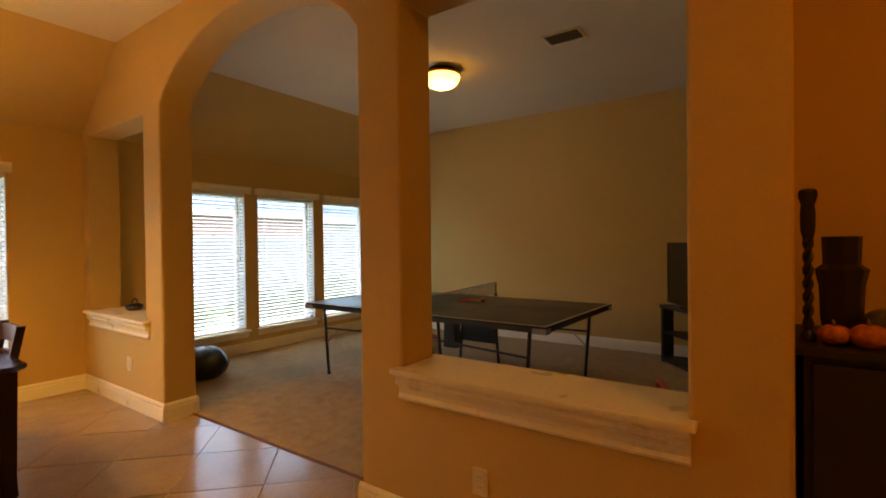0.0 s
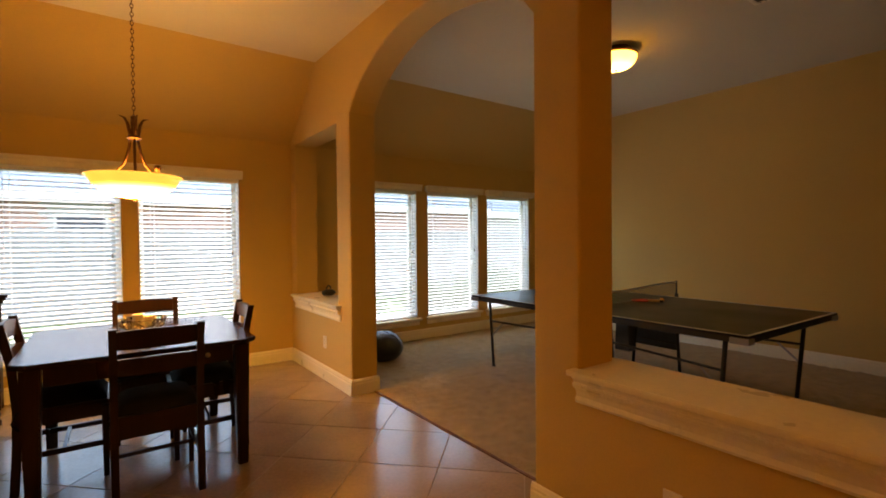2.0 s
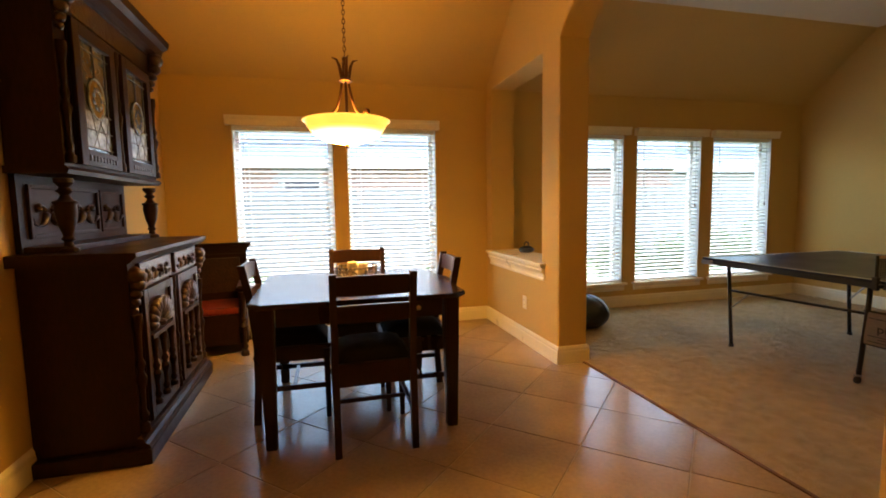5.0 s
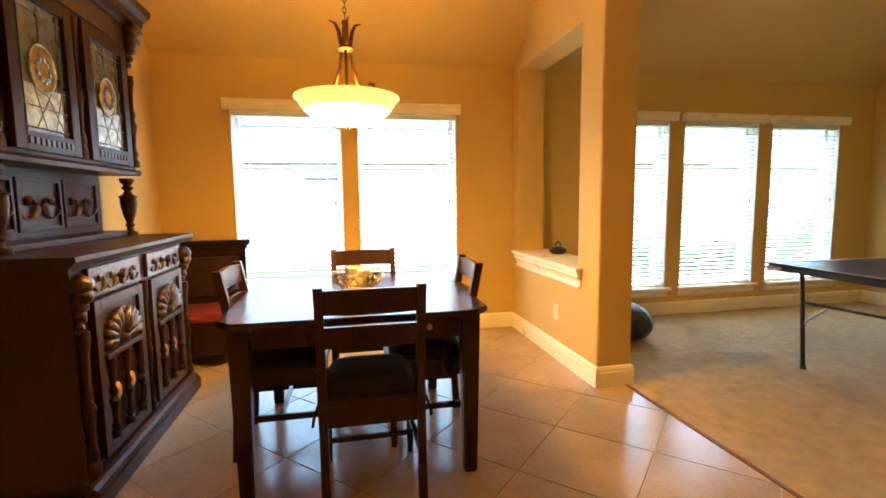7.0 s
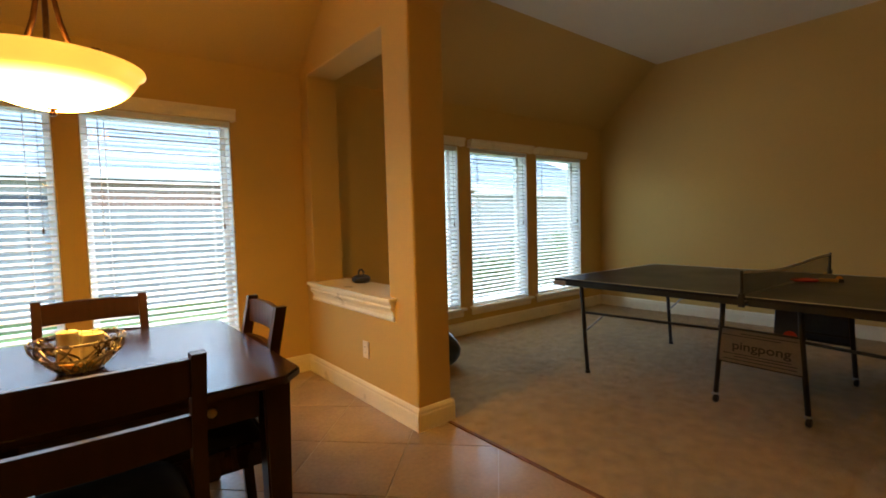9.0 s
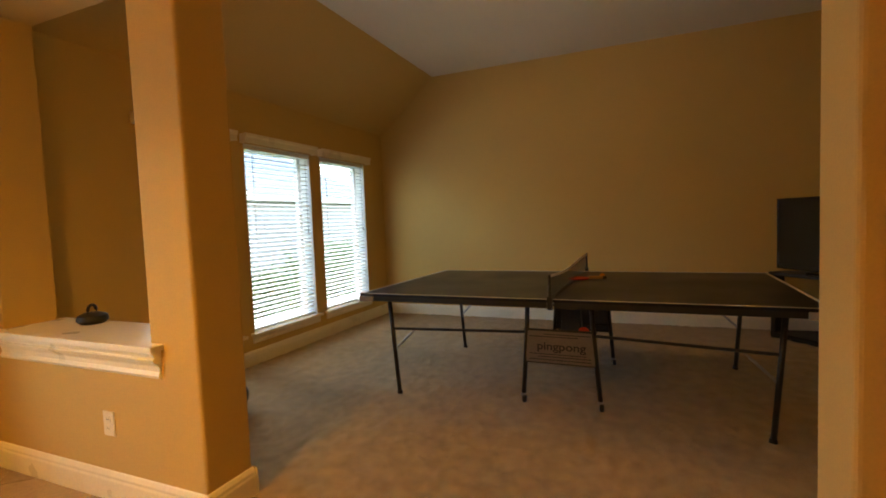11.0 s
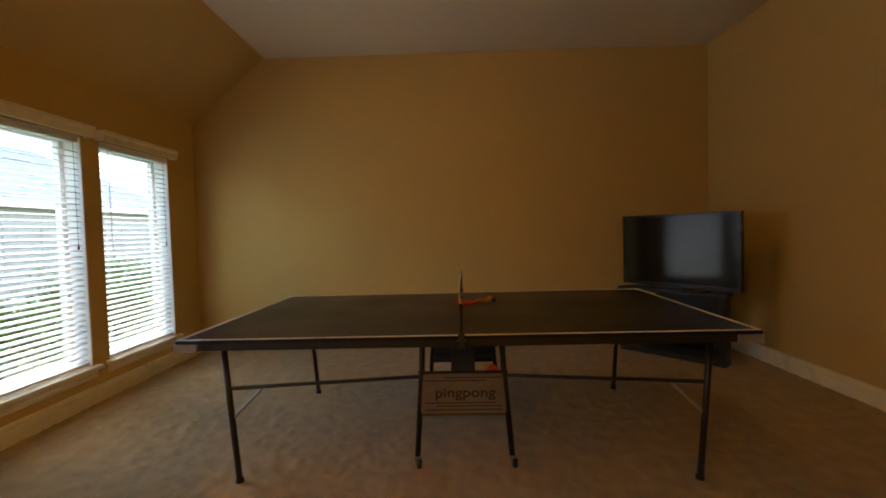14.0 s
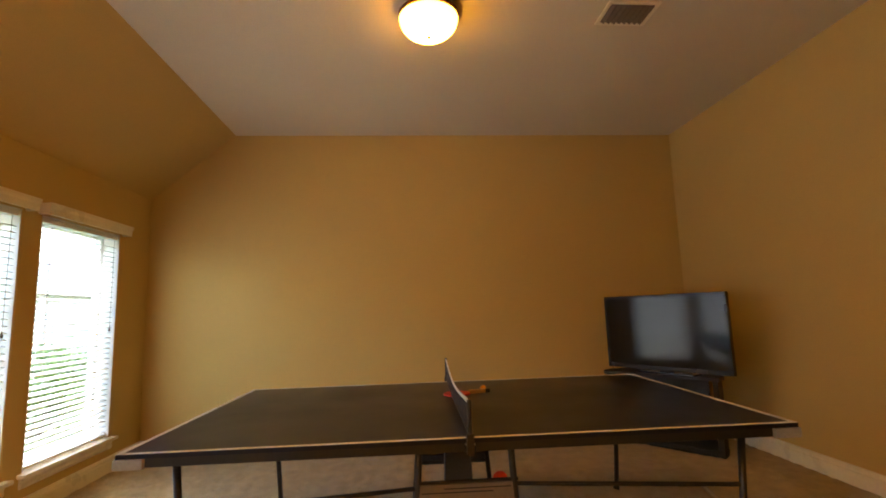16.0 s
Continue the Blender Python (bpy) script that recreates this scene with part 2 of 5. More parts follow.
def lathe(bm, prof, seg=24, at=(0, 0, 0)):
    """A turned shape from (radius, height) pairs."""
    rings = []
    for r, z in prof:
        if r < 1e-4:
            rings.append([bm.verts.new((at[0], at[1], at[2] + z))])
        else:
            rings.append([bm.verts.new((at[0] + r * math.cos(6.28319 * k / seg), at[1] + r * math.sin(6.28319 * k / seg), at[2] + z)) for k in range(seg)])
    for a, b in zip(rings, rings[1:]):
        for k in range(seg):
            q = [a[k % len(a)], a[(k + 1) % len(a)], b[(k + 1) % len(b)], b[k % len(b)]]
            q = [v for i, v in enumerate(q) if v not in q[:i]]
            if len(q) > 2:
                bm.faces.new(q)
    for ring in (rings[0], rings[-1]):
        if len(ring) > 2:
            bm.faces.new(ring)
    bmesh.ops.recalc_face_normals(bm, faces=bm.faces)


def prism(bm, poly, h, place):
    """A closed outline (u, v) pushed along by h; place(u, v, w) gives the point."""
    a = [bm.verts.new(place(u, v, 0)) for u, v in poly]
    b = [bm.verts.new(place(u, v, h)) for u, v in poly]
    bm.faces.new(a[::-1])
    bm.faces.new(b)
    for i in range(len(a)):
        j = (i + 1) % len(a)
        bm.faces.new((a[i], a[j], b[j], b[i]))
    bmesh.ops.recalc_face_normals(bm, faces=bm.faces)


def holed(bm, outline, holes, h, place):
    """A slab with holes: outlines (u, v), thickness h."""
    es = []
    for loop in (outline, *holes):
        vs = [bm.verts.new(place(u, v, 0)) for u, v in loop]
        es += [bm.edges.new((vs[i], vs[(i + 1) % len(vs)])) for i in range(len(vs))]
    bmesh.ops.triangle_fill(bm, use_beauty=True, use_dissolve=False, edges=es)
    r = bmesh.ops.extrude_face_region(bm, geom=list(bm.faces))
    d = Vector(place(0, 0, h)) - Vector(place(0, 0, 0))
    for v in r["geom"]:
        if isinstance(v, bmesh.types.BMVert):
            v.co += d
    bmesh.ops.dissolve_limit(bm, angle_limit=0.01, use_dissolve_boundaries=False, verts=bm.verts, edges=bm.edges)
    bmesh.ops.recalc_face_normals(bm, faces=bm.faces)


def mesh_of(name, bm, material, smooth=False):
    me = bpy.data.meshes.new(name)
    if smooth:
        for f in bm.faces:
            f.smooth = True
        for e in bm.edges:
            if e.is_manifold and e.calc_face_angle(0) > 0.7:
                e.smooth = False
    bm.to_mesh(me)
    bm.free()
    me.materials.append(material)
    return me


def part(name, bm, material, parent, label="", smooth=False):
    ob = new(name, mesh_of(name, bm, material, smooth))
    ob.parent = parent
    return tagged(ob, label)


def setting(name, bm, material, smooth=False, label="", category=""):
    return tagged(new(name, mesh_of(name, bm, material, smooth)), label, category, kind="structure")


def thing(name, m, label, category, group="", kind=""):
    ob = new(name)
    ob.empty_display_size = 0.1
    ob.matrix_basis = m
    return tagged(ob, label, category, group, kind)


def B():
    return bmesh.new()


def boxpart(name, parent, material, x0, x1, y0, y1, z0, z1, bev=0.004, label=""):
    bm = B()
    bx(bm, x0, x1, y0, y1, z0, z1, bev)
    return part(name, bm, material, parent, label)


def soft_corners(ob, w=0.014):
    md = ob.modifiers.new("rounded_corners", "BEVEL")
    md.width, md.segments, md.limit_method, md.angle_limit, md.harden_normals = w, 3, "ANGLE", radians(50), False
    return ob


# ---- plan ----
XD, XD2, YN, XE, YS, XW, ZC = 1.54, 1.79, 4.50, 5.88, -1.02, -1.57, 3.14
YR, ZF = 3.69, 2.46          # foot and top of the ceiling's slope
YB = -7.0                    # unseen wall behind the walk, set far back to lessen bounced light
XC = 1.757                   # edge of the carpet
SILL = 0.743
ARCH0, ARCH1, SPRING, PEAK = 0.770, 2.915, 2.47, 2.92


def arch_points(n=26):
    c, hw, rise = (ARCH0 + ARCH1) / 2, (ARCH1 - ARCH0) / 2, PEAK - SPRING
    R = (hw * hw + rise * rise) / (2 * rise)
    res = []
    for u in [-1.0] + [-math.cos(math.pi * i / n) for i in range(3, n - 2)] + [1.0]:
        res.append((c + hw * u, 0.75 * (PEAK - R + math.sqrt(R * R - hw * hw * u * u)) + 0.25 * (SPRING + rise * math.sqrt(max(0.0, 1 - u * u)))))
    return res


# divider wall with niche, arch and pass-through
bm = B()
out = [(-1.01, -0.05), (ARCH0, -0.05)] + arch_points() + [(ARCH1, -0.05), (4.58, -0.05), (4.58, 3.30), (-1.01, 3.30)]
niche = [(3.205, SILL), (4.35, SILL), (4.35, 2.43), (3.205, 2.43)]
hatch = [(-0.728, SILL), (0.490, SILL), (0.490, 2.53), (-0.728, 2.53)]
holed(bm, out, [niche, hatch], XD2 - XD, lambda u, v, w: (XD + w, u, v))
soft_corners(setting("wall_divider", bm, PAINT))

# window openings: (left, right, bottom, top)
DWIN = [(-0.98, -0.065, 0.33, 2.03), (0.072, 0.98, 0.33, 2.03)]
GWIN = [(2.45, 3.238, 0.295, 2.025), (3.417, 4.328, 0.295, 2.025), (4.505, 5.405, 0.295, 2.025)]
bm = B()
holed(bm, [(XW - 0.2, -0.2), (XE + 0.2, -0.2), (XE + 0.2, 2.80), (XW - 0.2, 2.80)], [[(a, c), (b, c), (b, d), (a, d)] for a, b, c, d in DWIN + GWIN], 0.20, lambda u, v, w: (u, YN + w, v))
soft_corners(setting("wall_north", bm, PAINT), 0.01)
for nm, (x0, x1, y0, y1) in {"wall_east": (XE, XE + 0.2, YS - 0.2, YN + 0.01), "wall_west": (XW - 0.2, XW, YB - 0.2, YN + 0.01),
                             "wall_south": (2.50, XE + 0.01, YS - 0.13, YS), "wall_back": (XW - 0.01, 3.6, YB - 0.2, YB),
                             "wall_hall": (2.45, 2.6, YB - 0.01, -0.892), "wall_closet": (XD2 - 0.01, 2.46, -1.008, -0.89)}.items():
    bm = B()
    bx(bm, x0, x1, y0, y1, -0.05, 3.25)
    setting(nm, bm, PAINT)

# ceiling: flat, and the slope down to the windows
bm = B()
bx(bm, XW - 0.2, XE + 0.2, YB - 0.2, YR, ZC, ZC + 0.12)
setting("ceiling", bm, CEIL)
bm = B()
prism(bm, [(YR, ZC + 0.003), (YN + 0.05, ZF - 0.04), (YN + 0.05, ZF + 0.14), (YR, ZC + 0.12)], XE - XW + 0.4, lambda u, v, w: (XW - 0.2 + w, u, v))
setting("ceiling_slope", bm, PAINT)

# floors
bm = B()
bx(bm, XW - 0.2, XC, YB - 0.2, YN + 0.1, -0.12, -0.004)
setting("floor", bm, GROUT)
bm = B()
bx(bm, XC, 3.6, YB - 0.2, YS - 0.05, -0.12, -0.004)
setting("floor_hall", bm, GROUT)
nx, ny = 220, 280
bm = B()
cv = [[bm.verts.new((XC + (XE - XC) * i / nx, YS + (YN - YS) * j / ny, 0.0)) for j in range(ny + 1)] for i in range(nx + 1)]
for i in range(nx + 1):
    for j in range(ny + 1):
        p = cv[i][j].co
        q = Vector((p.x * 2.2, p.y * 7.0, 0)) if noise.noise(p * 0.9) > 0 else Vector((p.x * 7.0, p.y * 2.6, 4))
        z = 0.006 + 0.002 * noise.noise(p * 3.1) + 0.008 * noise.noise(q * 2.2) + 0.010 * noise.noise(p * 23)
        cv[i][j].co.z = max(z, -0.003) * (0.2 if i == 0 else 1.0)
for i in range(nx):
    for j in range(ny):
        bm.faces.new((cv[i][j], cv[i + 1][j], cv[i + 1][j + 1], cv[i][j + 1]))
setting("carpet", bm, CARPET, smooth=True, label="tan cut-pile carpet over the game room floor", category="carpet")
bm = B()
bx(bm, XC, XE + 0.1, YS - 0.1, YN + 0.1, -0.12, -0.006)
setting("floor_game_room", bm, GROUT)
bm = B()
bx(bm, XC - 0.012, XC + 0.010, ARCH0 + 0.016, ARCH1 - 0.016, -0.004, 0.006, 0.003)
setting("trim_carpet_edge", bm, M("brown_carpet_edge", (0.14, 0.06, 0.025), 0.7, var=0.2))

# baseboards
BASE = [(0, 0), (0.016, 0), (0.016, 0.095), (0.012, 0.105), (0.013, 0.118), (0.006, 0.135), (0, 0.14)]


def baseboard(p0, p1):
    """A moulded board from p0 to p1, standing out to the left of its run."""
    p0, p1 = Vector((*p0, 0)), Vector((*p1, 0))
    d = (p1 - p0).normalized()
    s = Vector((-d.y, d.x, 0))
    b = B()
    prism(b, BASE, (p1 - p0).length, lambda u, v, w: p0 + s * u + d * w + Vector((0, 0, v)))
    setting("baseboard", b, TRIM)


for a, b in [((XD, YN), (XW, YN)), ((XD, ARCH1 - 0.016), (XD, YN - 0.016)), ((XD2, ARCH1), (XD, ARCH1)), ((XD2, YN - 0.016), (XD2, ARCH1 - 0.016)),
             ((XE, YN), (XD2, YN)), ((XE, YS + 0.016), (XE, YN - 0.016)), ((2.45, YS), (XE, YS)), ((XD, ARCH0), (XD2, ARCH0)),
             ((XD, -1.01), (XD, ARCH0 + 0.016)), ((XD2, ARCH0 + 0.016), (XD2, -0.89)), ((XW, YN - 0.016), (XW, YB))]:
    baseboard(a, b)

# sills of the niche and the pass-through
LIP = [(0, 0), (0, -0.125), (0.014, -0.125), (0.020, -0.112), (0.014, -0.100), (0.010, -0.096), (0.012, -0.074), (0.022, -0.058), (0.036, -0.048), (0.040, -0.036), (0.030, -0.030), (0.034, -0.016), (0.044, -0.008), (0.044, 0)]


def sill(name, y0, y1):
    t = tagged(new(name), "cream painted wooden sill with stepped moulding on the half wall", "sill", kind="structure")
    boxpart("sill_board", t, TRIM, XD - 0.06, XD2 + 0.06, y0 - 0.035, y1 + 0.035, SILL + 0.002, SILL + 0.027, 0.008)
    for s, x in ((-1, XD), (1, XD2)):
        b = B()
        prism(b, LIP, y1 - y0 + 0.03, lambda u, v, w: (x + s * u, y0 - 0.015 + w, SILL + 0.002 + v))
        part("sill_moulding", b, TRIM, t)


sill("sill_niche", 3.15, 4.35)
sill("sill_hatch", -0.722, 0.490)


# windows
def window_unit(k, x0, x1, z0, z1):
    t = tagged(new("window_%d" % k), "white vinyl picture window with a single pane", "window", kind="structure")
    y, f = YN + 0.135, 0.045
    b = B()
    for q in ((x0, x0 + f, z0, z1), (x1 - f, x1, z0, z1), (x0 + f, x1 - f, z0, z0 + f), (x0 + f, x1 - f, z1 - f, z1)):
        bx(b, q[0], q[1], y, y + 0.05, q[2], q[3], 0.003)
    part("window_frame", b, VINYL, t)
    pn = boxpart("pane", t, PANE, x0 + f, x1 - f, y + 0.022, y + 0.026, z0 + f, z1 - f, 0)
    pn.visible_shadow = False
    boxpart("window_sill", t, TRIM, x0 - 0.045, x1 + 0.045, YN - 0.055, y - 0.002, z0 - 0.022, z0 + 0.004, 0.006)
    for xa in (x0, x1 - 0.006):
        boxpart("jamb_liner", t, VINYL, xa, xa + 0.006, YN + 0.003, y - 0.002, z0 + 0.005, z1 - 0.007, 0)
    boxpart("head_liner", t, VINYL, x0, x1, YN + 0.003, y - 0.002, z1 - 0.006, z1, 0)
    b = B()
    prism(b, [(0, 0), (0, -0.07), (0.012, -0.07), (0.018, -0.05), (0.014, -0.03), (0.022, 0)], x1 - x0 + 0.05, lambda u, v, w: (x0 - 0.025 + w, YN - u, z0 - 0.022 + v))
    part("window_apron", b, TRIM, t)


for k, q in enumerate(DWIN + GWIN):
    window_unit(k + 1, *q)


def slat_mesh(w):
    b = B()
    prof = [(-0.025, -0.0012), (-0.012, 0.0012), (0.0, 0.002), (0.012, 0.0012), (0.025, -0.0012)]
    vs = [[b.verts.new((x, u, v + o)) for u, v in prof for o in (0,)] + [b.verts.new((x, u, v - 0.003)) for u, v in prof[::-1]] for x in (-w / 2, w / 2)]
    n = len(vs[0])
    for i in range(n):
        b.faces.new((vs[0][i], vs[0][(i + 1) % n], vs[1][(i + 1) % n], vs[1][i]))
    b.faces.new(vs[0][::-1])
    b.faces.new(vs[1])
    bmesh.ops.recalc_face_normals(b, faces=b.faces)
    return mesh_of("slat", b, BLIND)


def blind(x0, x1, z0, z1, tilt, grp):
    w, xc, y = x1 - x0 - 0.016, (x0 + x1) / 2, YN + 0.045
    t = thing("window_blind", pose(xc, y, z0), "white horizontal slat blind lowered with its slats open", "blind", grp)
    me = slat_mesh(w)
    n = int((z1 - z0 - 0.10) / 0.0435)
    for i in range(n):
        s = new("slat", me)
        s.parent = t
        s.matrix_basis = pose(0, 0, 0.055 + i * 0.0435, tilt + random.uniform(-1.5, 1.5), random.uniform(-0.12, 0.12), 0)
    boxpart("bottom_rail", t, BLIND, -w / 2, w / 2, -0.026, 0.026, 0.012, 0.030, 0.004)
    boxpart("head_rail", t, BLIND, -w / 2, w / 2, -0.028, 0.028, z1 - z0 - 0.045, z1 - z0 - 0.002, 0.003)
    for cx in (-w * 0.36, w * 0.36):
        b = B()
        rod(b, (cx, -0.027, 0.02), (cx, -0.027, z1 - z0 - 0.03), 0.0014, seg=5)
        rod(b, (cx, 0.027, 0.02), (cx, 0.027, z1 - z0 - 0.03), 0.0014, seg=5)
        part("ladder_cord", b, BLIND, t)
    b = B()
    rod(b, (-w * 0.40, -0.04, z1 - z0 - 0.05), (-w * 0.40, -0.045, 0.86), 0.003, seg=6)
    part("wand", b, BLIND, t)
    b = B()
    rod(b, (w * 0.43, -0.04, z1 - z0 - 0.05), (w * 0.43, -0.04, 0.92), 0.0016, seg=5)
    lathe(b, [(0.003, 0.03), (0.008, 0.0), (0.006, -0.012), (0.0, -0.014)], 8, (w * 0.43, -0.04, 0.90))
    part("pull_cord", b, BRONZE, t)
    return t


def valance(x0, x1, z0, z1, grp):
    t = thing("blind_valance", pose((x0 + x1) / 2, YN, z0), "cream painted valance board over the window blinds", "valance", grp)
    h, w = z1 - z0, x1 - x0
    b = B()
    prism(b, [(0, 0), (0.012, 0), (0.014, h * 0.55), (0.024, h * 0.75), (0.026, h), (0, h)], w, lambda u, v, s: (-w / 2 + s, -0.062 - u, v))
    part("board", b, TRIM, t)
    for s in (-1, 1):
        boxpart("return", t, TRIM, s * (w / 2 - 0.012) - 0.012, s * (w / 2 - 0.012) + 0.012, -0.0615, -0.001, 0.002, h - 0.002, 0.003)


for q in DWIN:
    blind(*q, 17, "dining room blinds")
for q in GWIN:
    blind(*q, 16, "game room blinds")
    valance(q[0] - 0.045, q[1] + 0.045, 2.02, 2.104, "game room valances")
valance(-1.025, 1.005, 2.022, 2.108, "dining room valance")


# ---- dining room ----
def dining_table():
    t = thing("dining_table", pose(-0.01, 2.675, 0), "dark espresso square dining table with clipped corners", "table")
    h, c, z = 0.57, 0.07, 0.775
    b = B()
    prism(b, [(-h + c, -h), (h - c, -h), (h, -h + c), (h, h - c), (h - c, h), (-h + c, h), (-h, h - c), (-h, -h + c)], 0.028, lambda u, v, w: (u, v, z - 0.028 + w))
    bmesh.ops.bevel(b, geom=list(b.edges), offset=0.006, segments=2, affect="EDGES")
    part("tabletop", b, DARKX, t)
    for s in (-1, 1):
        boxpart("apron", t, DARK, -0.44, 0.44, s * 0.475 - 0.012, s * 0.475 + 0.012, z - 0.135, z - 0.029, 0.003)
        boxpart("apron", t, DARK, s * 0.475 - 0.012, s * 0.475 + 0.012, -0.44, 0.44, z - 0.135, z - 0.029, 0.003)
    for sx in (-1, 1):
        for sy in (-1, 1):
            b = B()
            vs = bx(b, sx * 0.485 - 0.042, sx * 0.485 + 0.042, sy * 0.485 - 0.042, sy * 0.485 + 0.042, 0, z - 0.029, 0)
            for v in vs:
                if v.co.z < 0.1:
                    v.co.x += (sx * 0.485 - v.co.x) * 0.32
                    v.co.y += (sy * 0.485 - v.co.y) * 0.32
            bmesh.ops.bevel(b, geom=list(b.edges), offset=0.006, segments=2, affect="EDGES")
            part("leg", b, DARK, t)
    b = B()
    lathe(b, [(0.0, 0.0), (0.006, 0.0), (0.006, 0.012), (0.014, 0.018), (0.013, 0.028), (0.0, 0.032)], 14)
    bmesh.ops.transform(b, matrix=pose(0.30, -0.487, z - 0.08, 90, 0, 0), verts=b.verts)
    part("drawer_knob", b, STEEL, t, "small bright metal knob", True)


def dining_chair(m):
    t = thing("dining_chair", m, "dark espresso ladder-back dining chair with a black tied cushion", "chair", "chairs round the dining table")
    w = 0.195
    for s in (-1, 1):
        b = B()
        pts = [(s * w, -0.20, 0.0), (s * w, -0.185, 0.25), (s * w, -0.18, 0.46), (s * w, -0.20, 0.70), (s * (w + 0.002), -0.245, 0.93)]
        for p0, p1 in zip(pts, pts[1:]):
            vs = bx(b, s * w - 0.017, s * w + 0.017, -0.02, 0.02, 0, 1)
            for v in vs:
                k = v.co.z
                v.co = (v.co.x, v.co.y + p0[1] + (p1[1] - p0[1]) * k, p0[2] + (p1[2] - p0[2]) * k)
        bmesh.ops.remove_doubles(b, verts=b.verts, dist=0.0005)
        part("back_post", b, DARK, t)
        b = B()
        vs = bx(b, s * w - 0.019, s * w + 0.019, 0.182, 0.22, 0, 0.42)
        for v in vs:
            if v.co.z < 0.1:
                v.co.x += (s * w - v.co.x) * 0.3
                v.co.y += (0.2 - v.co.y) * 0.3
        bmesh.ops.bevel(b, geom=list(b.edges), offset=0.004, segments=1, affect="EDGES")
        part("front_leg", b, DARK, t)
        boxpart("side_stretcher", t, DARK, s * w - 0.010, s * w + 0.010, -0.17, 0.19, 0.185, 0.215, 0.004)
        boxpart("side_rail", t, DARK, s * w - 0.011, s * w + 0.011, -0.165, 0.185, 0.36, 0.425, 0.003)
    for z0, z1, dy in ((0.822, 0.915, -0.232), (0.685, 0.768, -0.205)):
        b = B()
        n = 10
        ring = []
        for i in range(n + 1):
            u = -1 + 2 * i / n
            x, y = u * (w - 0.016), dy - 0.022 * (1 - u * u)
            zt = z1 + 0.006 * (1 - u * u)
            ring.append([b.verts.new(q) for q in ((x, y - 0.010, z0), (x, y + 0.010, z0), (x, y + 0.007, zt), (x, y - 0.013, zt))])
        for p, q in zip(ring, ring[1:]):
            for k in range(4):
                b.faces.new((p[k], p[(k + 1) % 4], q[(k + 1) % 4], q[k]))
        b.faces.new(ring[0][::-1])
        b.faces.new(ring[-1])
        bmesh.ops.recalc_face_normals(b, faces=b.faces)
        part("back_slat", b, DARK, t)
    boxpart("back_rail", t, DARK, -0.178, 0.178, -0.195, -0.17, 0.355, 0.47, 0.003)
    boxpart("front_rail", t, DARK, -0.176, 0.176, 0.19, 0.212, 0.36, 0.425, 0.003)
    boxpart("cross_stretcher", t, DARK, -0.183, 0.183, 0.0, 0.02, 0.19, 0.21, 0.004)
    boxpart("seat", t, DARK, -0.215, 0.215, -0.16, 0.235, 0.426, 0.450, 0.008)
    b = B()
    n = 12
    g = [[None] * (n + 1) for _ in range(n + 1)]
    for i in range(n + 1):
        for j in range(n + 1):
            u, v = -1 + 2 * i / n, -1 + 2 * j / n
            e = (1 - abs(u) ** 5) * (1 - abs(v) ** 5)
            g[i][j] = b.verts.new((u * 0.20, 0.022 + v * 0.188, 0.452 + 0.085 * e ** 0.6 - 0.01 * max(0, 0.2 - math.hypot(u, v)) * 4))
    for i in range(n):
        for j in range(n):
            b.faces.new((g[i][j], g[i + 1][j], g[i + 1][j + 1], g[i][j + 1]))
    cu = part("cushion", b, CUSHION, t, "black padded cloth cushion", True)
    for s in (-1, 1):
        b = B()
        path_rod(b, [(s * 0.19, -0.15, 0.46), (s * 0.215, -0.185, 0.45), (s * 0.232, -0.20, 0.40), (s * 0.238, -0.17, 0.36)], 0.006, 6)
        part("tie", b, CUSHION, cu)
    return t


dining_table()
first_chair = dining_chair(pose(0.03, 2.205, 0))
copy_thing(first_chair, pose(0.055, 3.135, 0, 0, 0, 180))
copy_thing(first_chair, pose(0.36, 2.655, 0, 0, 0, 88))
copy_thing(first_chair, pose(-0.40, 2.70, 0, 0, 0, -91))


